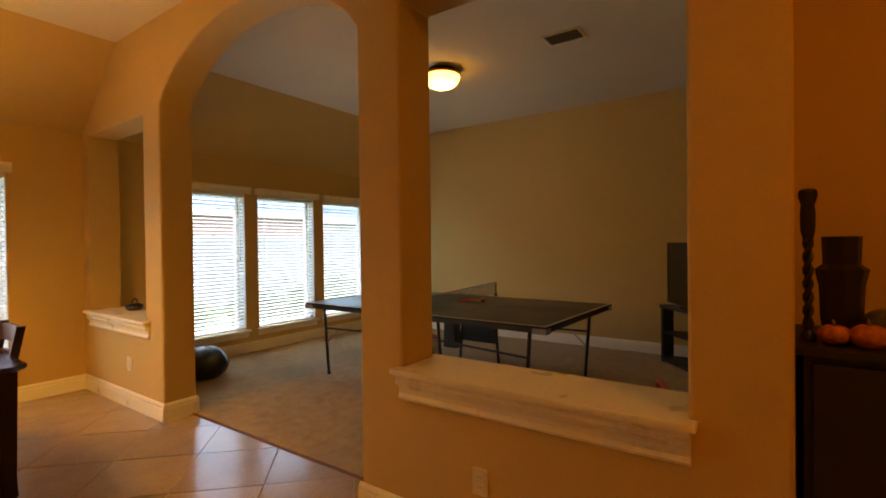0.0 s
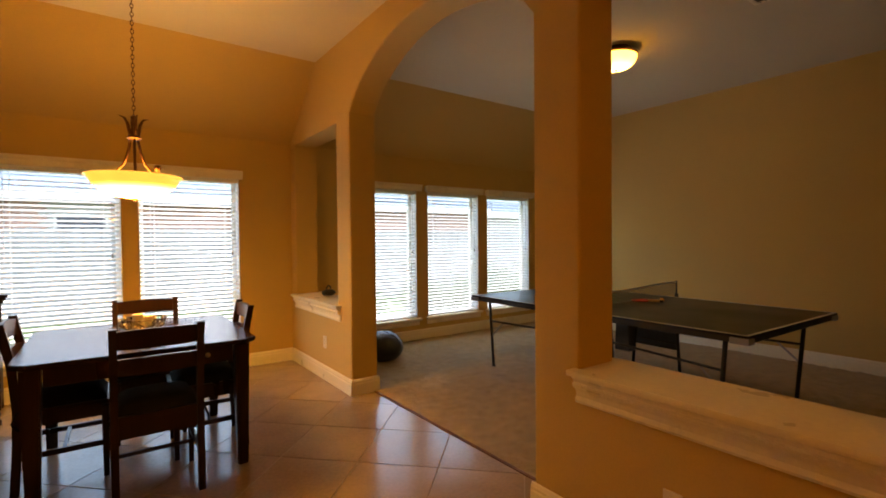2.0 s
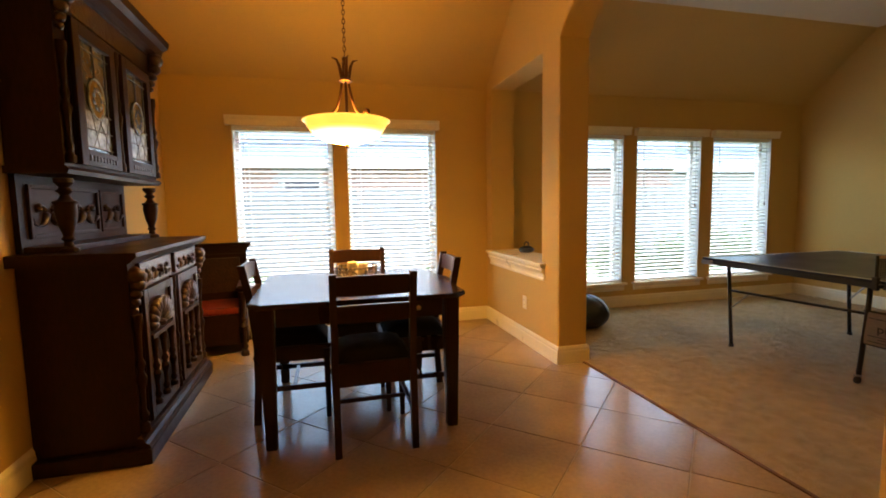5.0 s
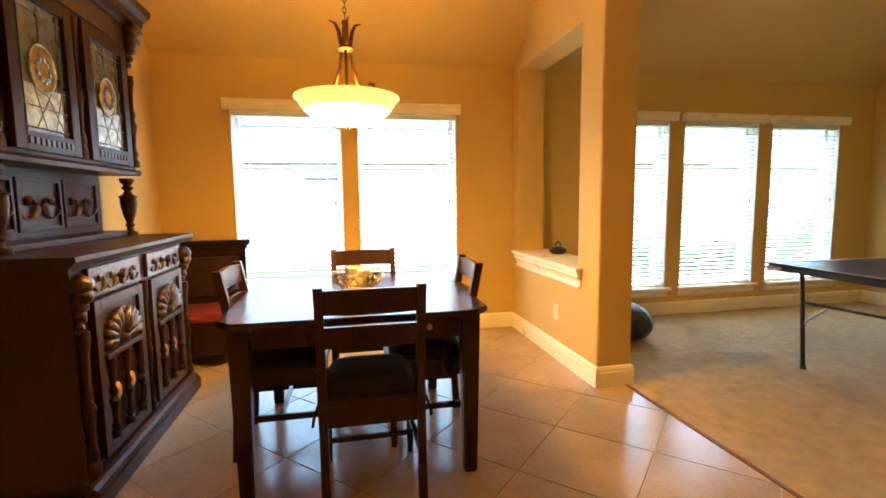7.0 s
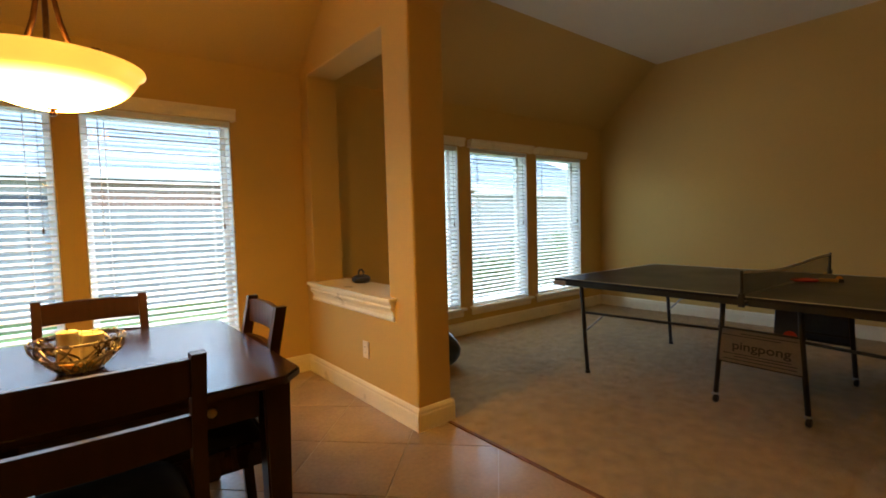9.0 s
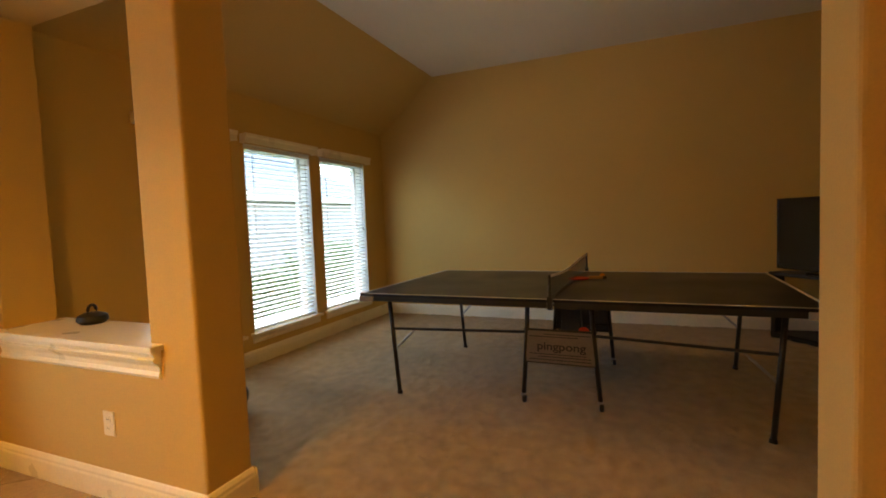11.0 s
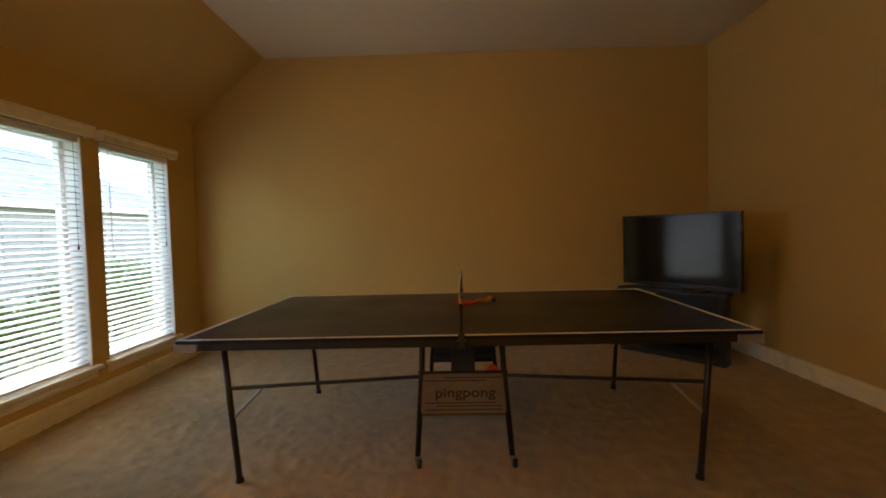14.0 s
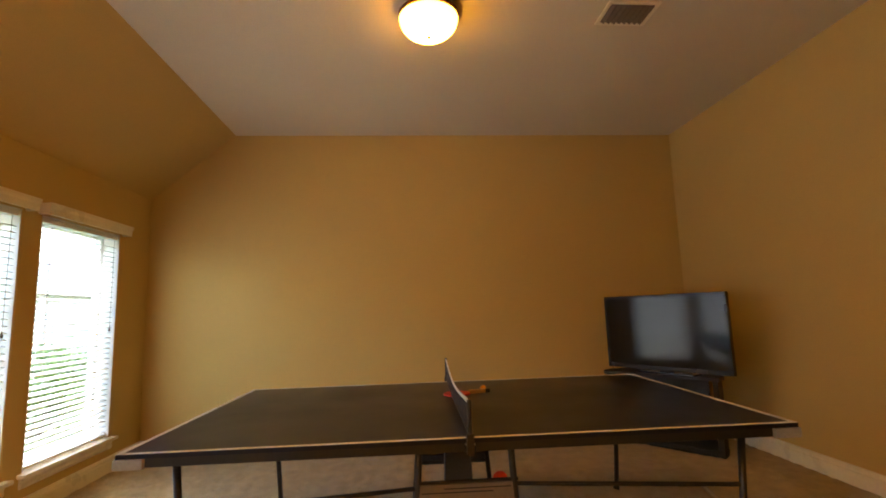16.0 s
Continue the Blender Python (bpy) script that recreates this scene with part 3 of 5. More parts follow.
def centrepiece():
    t = thing("centrepiece_bowl", pose(0.0, 2.64, 0.776) @ Matrix.Diagonal((0.82, 0.82, 1.15, 1)), "open wirework bowl holding ivory pillar candles", "bowl")
    b = B()
    for r, z in ((0.075, 0.006), (0.155, 0.09), (0.125, 0.045)):
        path_rod(b, [(r * math.cos(6.2832 * i / 28), r * math.sin(6.2832 * i / 28), z) for i in range(29)], 0.004, 6)
    basket = part("wire_basket", b, WIRE, t, "silvery brown tangled wire basket", True)
    rng = random.Random(5)
    for k in range(46):
        b = B()
        a = rng.uniform(0, 6.283)
        da = rng.uniform(-0.9, 0.9)
        pts = []
        for i in range(7):
            f = i / 6
            r = 0.07 + 0.085 * math.sin(f * 1.5) + 0.008 * math.sin(f * 9 + k)
            pts.append((r * math.cos(a + da * f), r * math.sin(a + da * f), 0.006 + 0.085 * f + 0.006 * math.sin(f * 7 + k)))
        path_rod(b, pts, 0.0034, 5)
        part("wire", b, WIRE, basket, "", True)
    b = B()
    lathe(b, [(0.0, 0.008), (0.068, 0.008), (0.085, 0.03), (0.082, 0.032), (0.066, 0.013), (0.0, 0.013)], 20)
    part("dish", b, HANDLE, t, "amber brown dish", True)
    for x, y, h, r in ((-0.035, 0.01, 0.115, 0.036), (0.045, -0.02, 0.105, 0.036), (0.01, 0.06, 0.10, 0.034)):
        b = B()
        lathe(b, [(0.0, 0.0135), (r, 0.0135), (r, h - 0.004), (r - 0.005, h), (r * 0.5, h - 0.006), (0.0, h - 0.007)], 20, (x, y, 0))
        cd = part("candle", b, IVORY, t, "ivory pillar candle", True)
        b = B()
        rod(b, (x, y, h - 0.008), (x + 0.002, y, h + 0.008), 0.0015, seg=5)
        part("wick", b, INK, cd)


centrepiece()


def pendant():
    z0 = 1.614
    t = thing("pendant_lamp", pose(-0.024, 2.74, z0), "bronze pendant lamp with a lit alabaster glass bowl on a chain", "lamp")
    R = 0.27
    prof = []
    for i in range(15):
        f = i / 14
        a = f * 1.35
        prof.append((R * 0.93 * math.sin(a) / math.sin(1.35) if i else 0.0, 0.025 + 0.125 * (1 - math.cos(a)) / (1 - math.cos(1.35))))
    prof += [(R * 0.97, 0.158), (R, 0.163), (R * 0.995, 0.169), (R * 0.93, 0.161)]
    b = B()
    lathe(b, prof, 48)
    b.faces.ensure_lookup_table()
    bmesh.ops.delete(b, geom=[f for f in b.faces if len(f.verts) > 8], context="FACES_ONLY")
    bowl = part("glass_bowl", b, BOWLGLOW, t, "glowing cream alabaster bowl", True)
    b = B()
    lathe(b, [(r * 0.96 if r > 0.01 else 0.0, z + 0.007) for r, z in prof[:15]] + [(R * 0.928, 0.160)], 48)
    bmesh.ops.delete(b, geom=[f for f in b.faces if len(f.verts) > 8], context="FACES_ONLY")
    part("bowl_lining", b, BOWLIN, bowl, "inner face of the lit bowl", True)
    b = B()
    lathe(b, [(0.0, 0.0), (0.009, 0.004), (0.012, 0.012), (0.006, 0.02), (0.02, 0.026), (0.024, 0.034), (0.0, 0.036)], 16)
    part("finial", b, BRONZE, t, "", True)
    b = B()
    rod(b, (0, 0, 0.035), (0, 0, 0.42), 0.007)
    part("stem", b, BRONZE, t)
    for k in range(3):
        a = 0.5 + 2.0944 * k
        pts = [(r * math.cos(a), r * math.sin(a), z) for r, z in ((0.215, 0.135), (0.19, 0.165), (0.12, 0.195), (0.065, 0.25), (0.04, 0.32), (0.026, 0.39), (0.022, 0.42))]
        b = B()
        path_rod(b, pts, [0.007, 0.008, 0.0085, 0.009, 0.009, 0.008, 0.007], 8)
        part("arm", b, BRONZE, t, "", True)
    b = B()
    lathe(b, [(0.0, 0.0), (0.010, 0.003), (0.009, 0.100), (0.018, 0.109), (0.023, 0.125), (0.018, 0.141), (0.0, 0.147)], 12, (0.125, 0.0, 0.105))
    part("bowl_clip", b, BRONZE, t, "", True)
    b = B()
    lathe(b, [(0.0, 0.395), (0.03, 0.40), (0.042, 0.41), (0.036, 0.42), (0.022, 0.43), (0.026, 0.455), (0.014, 0.48), (0.010, 0.52), (0.018, 0.535), (0.018, 0.55), (0.0, 0.562)], 20)
    part("crown", b, BRONZE, t, "", True)
    for k in range(4):
        a = 0.2 + 1.5708 * k
        b = B()
        path_rod(b, [(r * math.cos(a), r * math.sin(a), z) for r, z in ((0.02, 0.415), (0.028, 0.46), (0.035, 0.50), (0.052, 0.535), (0.082, 0.545))], [0.009, 0.011, 0.010, 0.007, 0.002], 7)
        part("leaf_scroll", b, BRONZE, t, "", True)
    b = B()
    z, k = 0.565, 0
    while z < ZC - z0 - 0.05:
        q = [(0.0085 * math.cos(6.2832 * i / 10), 0.017 * math.sin(6.2832 * i / 10)) for i in range(11)]
        path_rod(b, [((u, 0, z + 0.012 + v) if k % 2 else (0, u, z + 0.012 + v)) for u, v in q], 0.0026, 5)
        z += 0.027
        k += 1
    part("chain", b, BRONZE, t, "", True)
    b = B()
    top = ZC - z0
    lathe(b, [(0.0, top - 0.05), (0.012, top - 0.048), (0.02, top - 0.03), (0.06, top - 0.015), (0.065, top), (0.0, top)], 24)
    part("ceiling_rose", b, BRONZE, t, "", True)


pendant()


def urn(b, x, y, z0, h, r):
    pr = [(0.0, 0), (0.9, 0), (0.9, 0.05), (0.45, 0.08), (0.38, 0.14), (0.6, 0.18), (0.4, 0.22), (0.75, 0.36), (1.0, 0.56), (0.95, 0.64), (1.15, 0.68), (0.6, 0.72), (0.4, 0.78), (0.75, 0.83), (0.42, 0.88), (0.85, 0.94), (0.85, 1.0), (0.0, 1.0)]
    lathe(b, [(r * a, h * c) for a, c in pr], 16, (x, y, z0))


def baluster(b, x, y, z0, h, r):
    pr = [(0.0, 0), (1.0, 0), (1.0, 0.06), (0.55, 0.09), (0.9, 0.14), (0.5, 0.2), (0.62, 0.36), (1.1, 0.46), (0.55, 0.52), (0.9, 0.58), (0.5, 0.64), (0.7, 0.85), (1.0, 0.92), (1.0, 1.0), (0.0, 1.0)]
    lathe(b, [(r * a, h * c) for a, c in pr], 12, (x, y, z0))


def scroll(b, cx, cz, s, x, flip=1):
    """A carved leaf scroll in relief on a face that looks along +x."""
    pts = []
    for i in range(15):
        a = i * 0.42
        r = s * (0.10 + 0.062 * i / 1.6)
        pts.append((x + 0.006, cx + flip * r * math.cos(a), cz + r * math.sin(a)))
    path_rod(b, pts, [s * (0.10 + 0.07 * math.sin(i * 0.9)) for i in range(15)], 6)


def hutch():
    t = thing("carved_hutch", pose(XW, 2.88, 0), "antique carved dark oak hutch with leaded glass doors against the wall", "cabinet")
    d, w = 0.455, 0.63                       # body depth, half width
    # lower body
    boxpart("plinth", t, OAK, 0.004, d + 0.06, -w - 0.045, w + 0.045, 0.0, 0.075, 0.010)
    b = B()
    prism(b, [(0, 0), (0.06, 0), (0.052, 0.02), (0.035, 0.03), (0.03, 0.05), (0, 0.055)], 2 * (w + 0.03), lambda u, v, s: (d + u - 0.006, -w - 0.03 + s, 0.076 + v))
    part("plinth_moulding", b, OAK, t)
    body = boxpart("body", t, OAK, 0.004, d, -w, w, 0.076, 1.0, 0.004)
    b = B()
    prism(b, [(0, 0), (d + 0.03, 0), (d + 0.045, 0.015), (d + 0.06, 0.03), (d + 0.06, 0.05), (0, 0.055)], 2 * (w + 0.07), lambda u, v, s: (0.004 + u, -w - 0.07 + s, 1.0 + v))
    part("top_board", b, OAK, t)
    for s in (-1, 1):
        # carved drawer
        dr = boxpart("drawer", t, CARVE, d, d + 0.022, s * 0.29 - 0.245, s * 0.29 + 0.245, 0.86, 0.985, 0.006)
        b = B()
        for q in (-0.16, -0.055, 0.055, 0.16):
            scroll(b, s * 0.29 + q, 0.922, 0.085, d + 0.018, 1 if q > 0 else -1)
        part("drawer_carving", b, CARVE, dr, "", True)
        b = B()
        lathe(b, [(0.0, 0.0), (0.008, 0.0), (0.007, 0.014), (0.016, 0.022), (0.012, 0.034), (0.0, 0.036)], 12)
        bmesh.ops.transform(b, matrix=pose(d + 0.022, s * 0.29, 0.922, 0, 90, 0), verts=b.verts)
        part("knob", b, OAK, dr, "", True)
        # door with fan carving and balusters
        y0, y1 = s * 0.29 - 0.235, s * 0.29 + 0.235
        door = boxpart("door", t, OAK, d, d + 0.012, y0, y1, 0.16, 0.845, 0.004)
        b = B()
        for q in ((y0, y0 + 0.05, 0.16, 0.845), (y1 - 0.05, y1, 0.16, 0.845), (y0 + 0.05, y1 - 0.05, 0.16, 0.215), (y0 + 0.05, y1 - 0.05, 0.80, 0.845)):
            bx(b, d + 0.013, d + 0.030, q[0], q[1], q[2], q[3], 0.004)
        part("door_frame", b, OAK, door)
        yc = (y0 + y1) / 2
        for k in range(11):
            b = B()
            a = math.pi * (0.04 + 0.92 * k / 10)
            path_rod(b, [(d + 0.018, yc + 0.03 * math.cos(a), 0.62 + 0.03 * math.sin(a)), (d + 0.030, yc + 0.10 * math.cos(a), 0.62 + 0.10 * math.sin(a)), (d + 0.024, yc + 0.165 * math.cos(a), 0.62 + 0.155 * math.sin(a))], [0.006, 0.020, 0.026], 7)
            part("fan_rib", b, CARVE, door, "carved shell rib", True)
        b = B()
        lathe(b, [(0.0, -0.02), (0.03, -0.01), (0.034, 0.01), (0.0, 0.03)], 14, (d + 0.022, yc, 0.625))
        part("fan_boss", b, CARVE, door, "", True)
        boxpart("door_ledge", door, OAK, d + 0.012, d + 0.042, y0 + 0.05, y1 - 0.05, 0.575, 0.600, 0.006)
        for q in (-0.14, 0.0, 0.14):
            b = B()
            baluster(b, d + 0.030, yc + q, 0.215, 0.36, 0.021)
            part("baluster", b, OAK, door, "", True)
        for q in (-0.07, 0.07):
            b = B()
            bmesh.ops.create_uvsphere(b, u_segments=12, v_segments=8, radius=0.035, matrix=Matrix.Translation((d + 0.012, yc + q, 0.40)) @ Matrix.Diagonal((0.5, 0.9, 1.2, 1)))
            part("rosette", b, HANDLE, door, "worn amber brown rosette", True)
        # corner pilaster with lion-mask corbel
        b = B()
        ys = s * (w - 0.028)
        baluster(b, d + 0.014, ys, 0.14, 0.60, 0.026)
        part("pilaster", b, OAK, t, "", True)
        b = B()
        for r0, zz, xx in ((0.045, 0.93, 0.025), (0.036, 0.885, 0.032), (0.030, 0.845, 0.022), (0.024, 0.80, 0.016), (0.018, 0.76, 0.012)):
            bmesh.ops.create_icosphere(b, subdivisions=2, radius=r0, matrix=Matrix.Translation((d + xx, ys, zz)))
        for v in b.verts:
            v.co += Vector((0.006, 0.006, 0.006)) * noise.noise(v.co * 45)
        part("corbel", b, CARVE, t, "carved mask corbel", True)
    b = B()
    baluster(b, d + 0.014, 0.0, 0.15, 0.70, 0.020)
    part("pilaster", b, OAK, t, "", True)
    # open shelf: back board with relief panels, and urn columns
    boxpart("back_board", t, OAK, 0.004, 0.03, -w + 0.02, w - 0.02, 1.056, 1.46, 0.003)
    for s in (-1, 0, 1):
        b = B()
        for q in ((-0.175, -0.155, -0.13, 0.13), (0.155, 0.175, -0.13, 0.13), (-0.155, 0.155, -0.13, -0.11), (-0.155, 0.155, 0.11, 0.13)):
            bx(b, 0.031, 0.046, s * 0.37 + q[0], s * 0.37 + q[1], 1.25 + q[2], 1.25 + q[3], 0.004)
        pf = part("relief_frame", b, OAK, t)
        b = B()
        for q in (-0.08, 0.08):
            scroll(b, s * 0.37 + q, 1.25, 0.13, 0.030, 1 if q > 0 else -1)
        part("relief_scroll", b, CARVE, pf, "carved leaf scrolls", True)
    boxpart("shelf_step", t, OAK, 0.031, 0.20, -w + 0.03, w - 0.03, 1.056, 1.085, 0.006)
    # upper case
    u, z0, z1, wu = 0.235, 1.435, 2.19, 0.625
    for s in (-1, 1):
        b = B()
        urn(b, u - 0.035, s * (wu - 0.055), 1.086 if u < 0.2 else 1.056, z0 - 1.086, 0.046)
        part("urn_column", b, OAK, t, "turned urn column", True)
    boxpart("upper_case", t, OAK, 0.004, u, -wu, wu, z0, z1, 0.004)
    b = B()
    prism(b, [(0, 0), (u + 0.01, 0), (u + 0.022, 0.02), (u + 0.01, 0.035), (0, 0.035)], 2 * wu + 0.04, lambda a, v, s: (0.004 + a, -wu - 0.02 + s, z0 - 0.012 + v))
    part("case_moulding", b, OAK, t)
    for s in (-1, 1):
        y0, y1 = s * 0.285 - 0.235, s * 0.285 + 0.235
        door = t_door = boxpart("glazed_door", t, OAK, u, u + 0.008, y0, y1, 1.475, 2.165, 0.002)
        b = B()
        for q in ((y0, y0 + 0.065, 1.475, 2.165), (y1 - 0.065, y1, 1.475, 2.165), (y0 + 0.065, y1 - 0.065, 1.475, 1.555), (y0 + 0.065, y1 - 0.065, 2.10, 2.165)):
            bx(b, u + 0.009, u + 0.032, q[0], q[1], q[2], q[3], 0.005)
        part("door_frame", b, OAK, t_door)
        gy0, gy1, gz0, gz1 = y0 + 0.066, y1 - 0.066, 1.556, 2.099
        yc = (gy0 + gy1) / 2
        boxpart("leaded_pane", t_door, STAIN, u + 0.009, u + 0.013, gy0, gy1, gz0, gz1, 0, "dark leaded glass")
        boxpart("pale_pane", t_door, CLEARG, u + 0.0135, u + 0.0165, gy0 + 0.035, gy1 - 0.035, gz0 + 0.02, gz0 + 0.20, 0, "pale textured glass")
        b = B()
        lathe(b, [(0.0, 0.0), (0.085, 0.0), (0.08, 0.008), (0.0, 0.010)], 28)
        bmesh.ops.transform(b, matrix=pose(u + 0.0135, yc, 1.83, 0, 90, 0) @ Matrix.Diagonal((1.15, 1, 1, 1)), verts=b.verts)
        part("roundel", b, AMBER, t_door, "amber glass roundel", True)
        b = B()
        for k in range(9):
            a = k * 6.2832 / 9
            bmesh.ops.create_icosphere(b, subdivisions=1, radius=0.018, matrix=Matrix.Translation((u + 0.024, yc + 0.045 * math.cos(a), 1.83 + 0.05 * math.sin(a))) @ Matrix.Diagonal((0.4, 1, 1, 1)))
        part("roundel_flowers", b, STAIN, t_door, "", True)
        b = B()
        path_rod(b, [(u + 0.02, yc + 0.088 * math.cos(6.2832 * i / 30), 1.83 + 0.101 * math.sin(6.2832 * i / 30)) for i in range(31)], 0.006, 6)
        part("roundel_ring", b, CLEARG, t_door, "", True)
        um, step = u + 0.0165, (gy1 - gy0 - 0.07) / 4
        bars = [((um, q, gz0), (um, q, gz1), 0.003) for q in (gy0 + 0.035, gy1 - 0.035)]
        bars += [((um, gy0, q), (um, gy1, q), 0.003) for q in (gz0 + 0.02, gz0 + 0.11, gz0 + 0.20, gz1 - 0.04)]
        bars += [((um, gy0 + 0.035 + k * step, gz0 + 0.02), (um, gy0 + 0.035 + ((k * 3) % 5) * step, gz0 + 0.20), 0.0025) for k in range(5)]
        bars += [((um, yc, 1.935), (um, yc, gz1), 0.003)]
        for p0, p1, r in bars:
            b = B()
            rod(b, p0, p1, r, seg=6)
            part("lead_came", b, LEAD, t_door, "", True)
        b = B()
        for k in range(9):
            bx(b, u + 0.031, u + 0.038, y0 + 0.075 + k * 0.037, y0 + 0.098 + k * 0.037, 1.50, 1.53, 0.004)
        part("bead_row", b, CARVE, t_door)
        ys = s * (wu - 0.03)
        b = B()
        baluster(b, u + 0.012, ys, 1.475, 0.55, 0.024)
        part("pilaster", b, OAK, t, "", True)
        b = B()
        for r0, zz, xx in ((0.05, 2.285, 0.055), (0.042, 2.23, 0.045), (0.032, 2.18, 0.03), (0.025, 2.13, 0.02), (0.018, 2.09, 0.014)):
            bmesh.ops.create_icosphere(b, subdivisions=2, radius=r0, matrix=Matrix.Translation((u + xx, ys, zz)))
        for v in b.verts:
            v.co += Vector((0.007, 0.007, 0.007)) * noise.noise(v.co * 40)
        part("corbel", b, CARVE, t, "carved mask corbel", True)
    b = B()
    baluster(b, u + 0.012, 0.0, 1.475, 0.68, 0.022)
    part("pilaster", b, OAK, t, "", True)
    boxpart("frieze", t, CARVE, 0.004, u + 0.012, -wu, wu, z1 + 0.001, z1 + 0.12, 0.004)
    b = B()
    prism(b, [(0, 0), (u + 0.02, 0), (u + 0.03, 0.02), (u + 0.055, 0.03), (u + 0.07, 0.07), (u + 0.105, 0.09), (u + 0.115, 0.13), (0, 0.13)], 2 * (wu + 0.09), lambda a, v, s: (0.004 + a, -wu - 0.09 + s, z1 + 0.121 + v))
    part("cornice", b, OAK, t)


hutch()


def throne_chair():
    t = thing("wooden_armchair", pose(-1.18, 4.15, 0, 0, 0, 6), "heavy dark wooden armchair with red leather seat in the corner", "armchair")
    w, dp = 0.31, 0.27
    b = B()
    bx(b, -w, w, dp - 0.05, dp, 0.10, 0.84, 0.006)
    for z, o in ((0.84, 0.0), (0.865, 0.014), (0.89, 0.03), (0.912, 0.042)):
        bx(b, -w - o, w + o, dp - 0.05 - o, dp + 0.01, z, z + 0.026, 0.004)
    part("backrest", b, OAK, t)
    boxpart("back_panel", t, CARVE, -w + 0.06, w - 0.06, dp - 0.066, dp - 0.051, 0.48, 0.80, 0.006)
    for s in (-1, 1):
        boxpart("side_panel", t, OAK, s * (w - 0.03) - 0.03, s * (w - 0.03) + 0.03, -dp + 0.03, dp - 0.052, 0.10, 0.55, 0.006)
        b = B()
        vs = bx(b, s * (w - 0.03) - 0.045, s * (w - 0.03) + 0.045, -dp - 0.02, dp - 0.052, 0.552, 0.60, 0)
        bmesh.ops.bevel(b, geom=list(b.edges), offset=0.014, segments=3, affect="EDGES")
        part("armrest", b, OAK, t)
        b = B()
        baluster(b, s * (w - 0.03), -dp + 0.005, 0.0, 0.55, 0.034)
        part("front_leg", b, OAK, t, "", True)
        boxpart("back_leg", t, OAK, s * (w - 0.03) - 0.03, s * (w - 0.03) + 0.03, dp - 0.05, dp - 0.002, 0.0, 0.10, 0.003)
    boxpart("seat_box", t, OAK, -w + 0.06, w - 0.06, -dp + 0.02, dp - 0.052, 0.10, 0.36, 0.006)
    b = B()
    bx(b, -w + 0.062, w - 0.062, -dp + 0.01, dp - 0.06, 0.361, 0.42, 0.025, 4)
    part("seat", b, LEATHER, t, "worn red leather seat pad", True)


throne_chair()


def outlet(x, y, z):
    t = thing("wall_outlet", pose(x, y, z), "ivory wall outlet plate on the half wall", "outlet", "wall outlets")
    boxpart("plate", t, PLASTICW, -0.008, -0.0005, -0.037, 0.037, -0.058, 0.058, 0.003)
    for s in (-1, 1):
        b = B()
        bx(b, -0.0105, -0.0082, -0.017, 0.017, s * 0.022 - 0.015, s * 0.022 + 0.015, 0.003)
        sk = part("socket", b, PLASTICW, t)
        for q in (-0.006, 0.006):
            boxpart("slot", sk, INK, -0.0115, -0.0107, q - 0.001, q + 0.001, s * 0.022 - 0.004, s * 0.022 + 0.006, 0)


outlet(XD, 3.52, 0.37)
outlet(XD, 0.065, 0.340)

t = thing("ornament", pose(1.765, 3.98, SILL + 0.0275, 0, 0, 20), "small dark ornament with a loop handle on the niche sill", "ornament")
b = B()
lathe(b, [(0.0, 0.0), (0.055, 0.0), (0.075, 0.02), (0.07, 0.045), (0.04, 0.06), (0.0, 0.064)], 18)
part("base", b, EBON, t, "", True)
b = B()
path_rod(b, [(0.03 * math.cos(a), 0, 0.066 + 0.036 * math.sin(a)) for a in [-0.5 + 4.14 * i / 12 for i in range(13)]], 0.008, 7)
part("loop_handle", b, EBON, t, "", True)


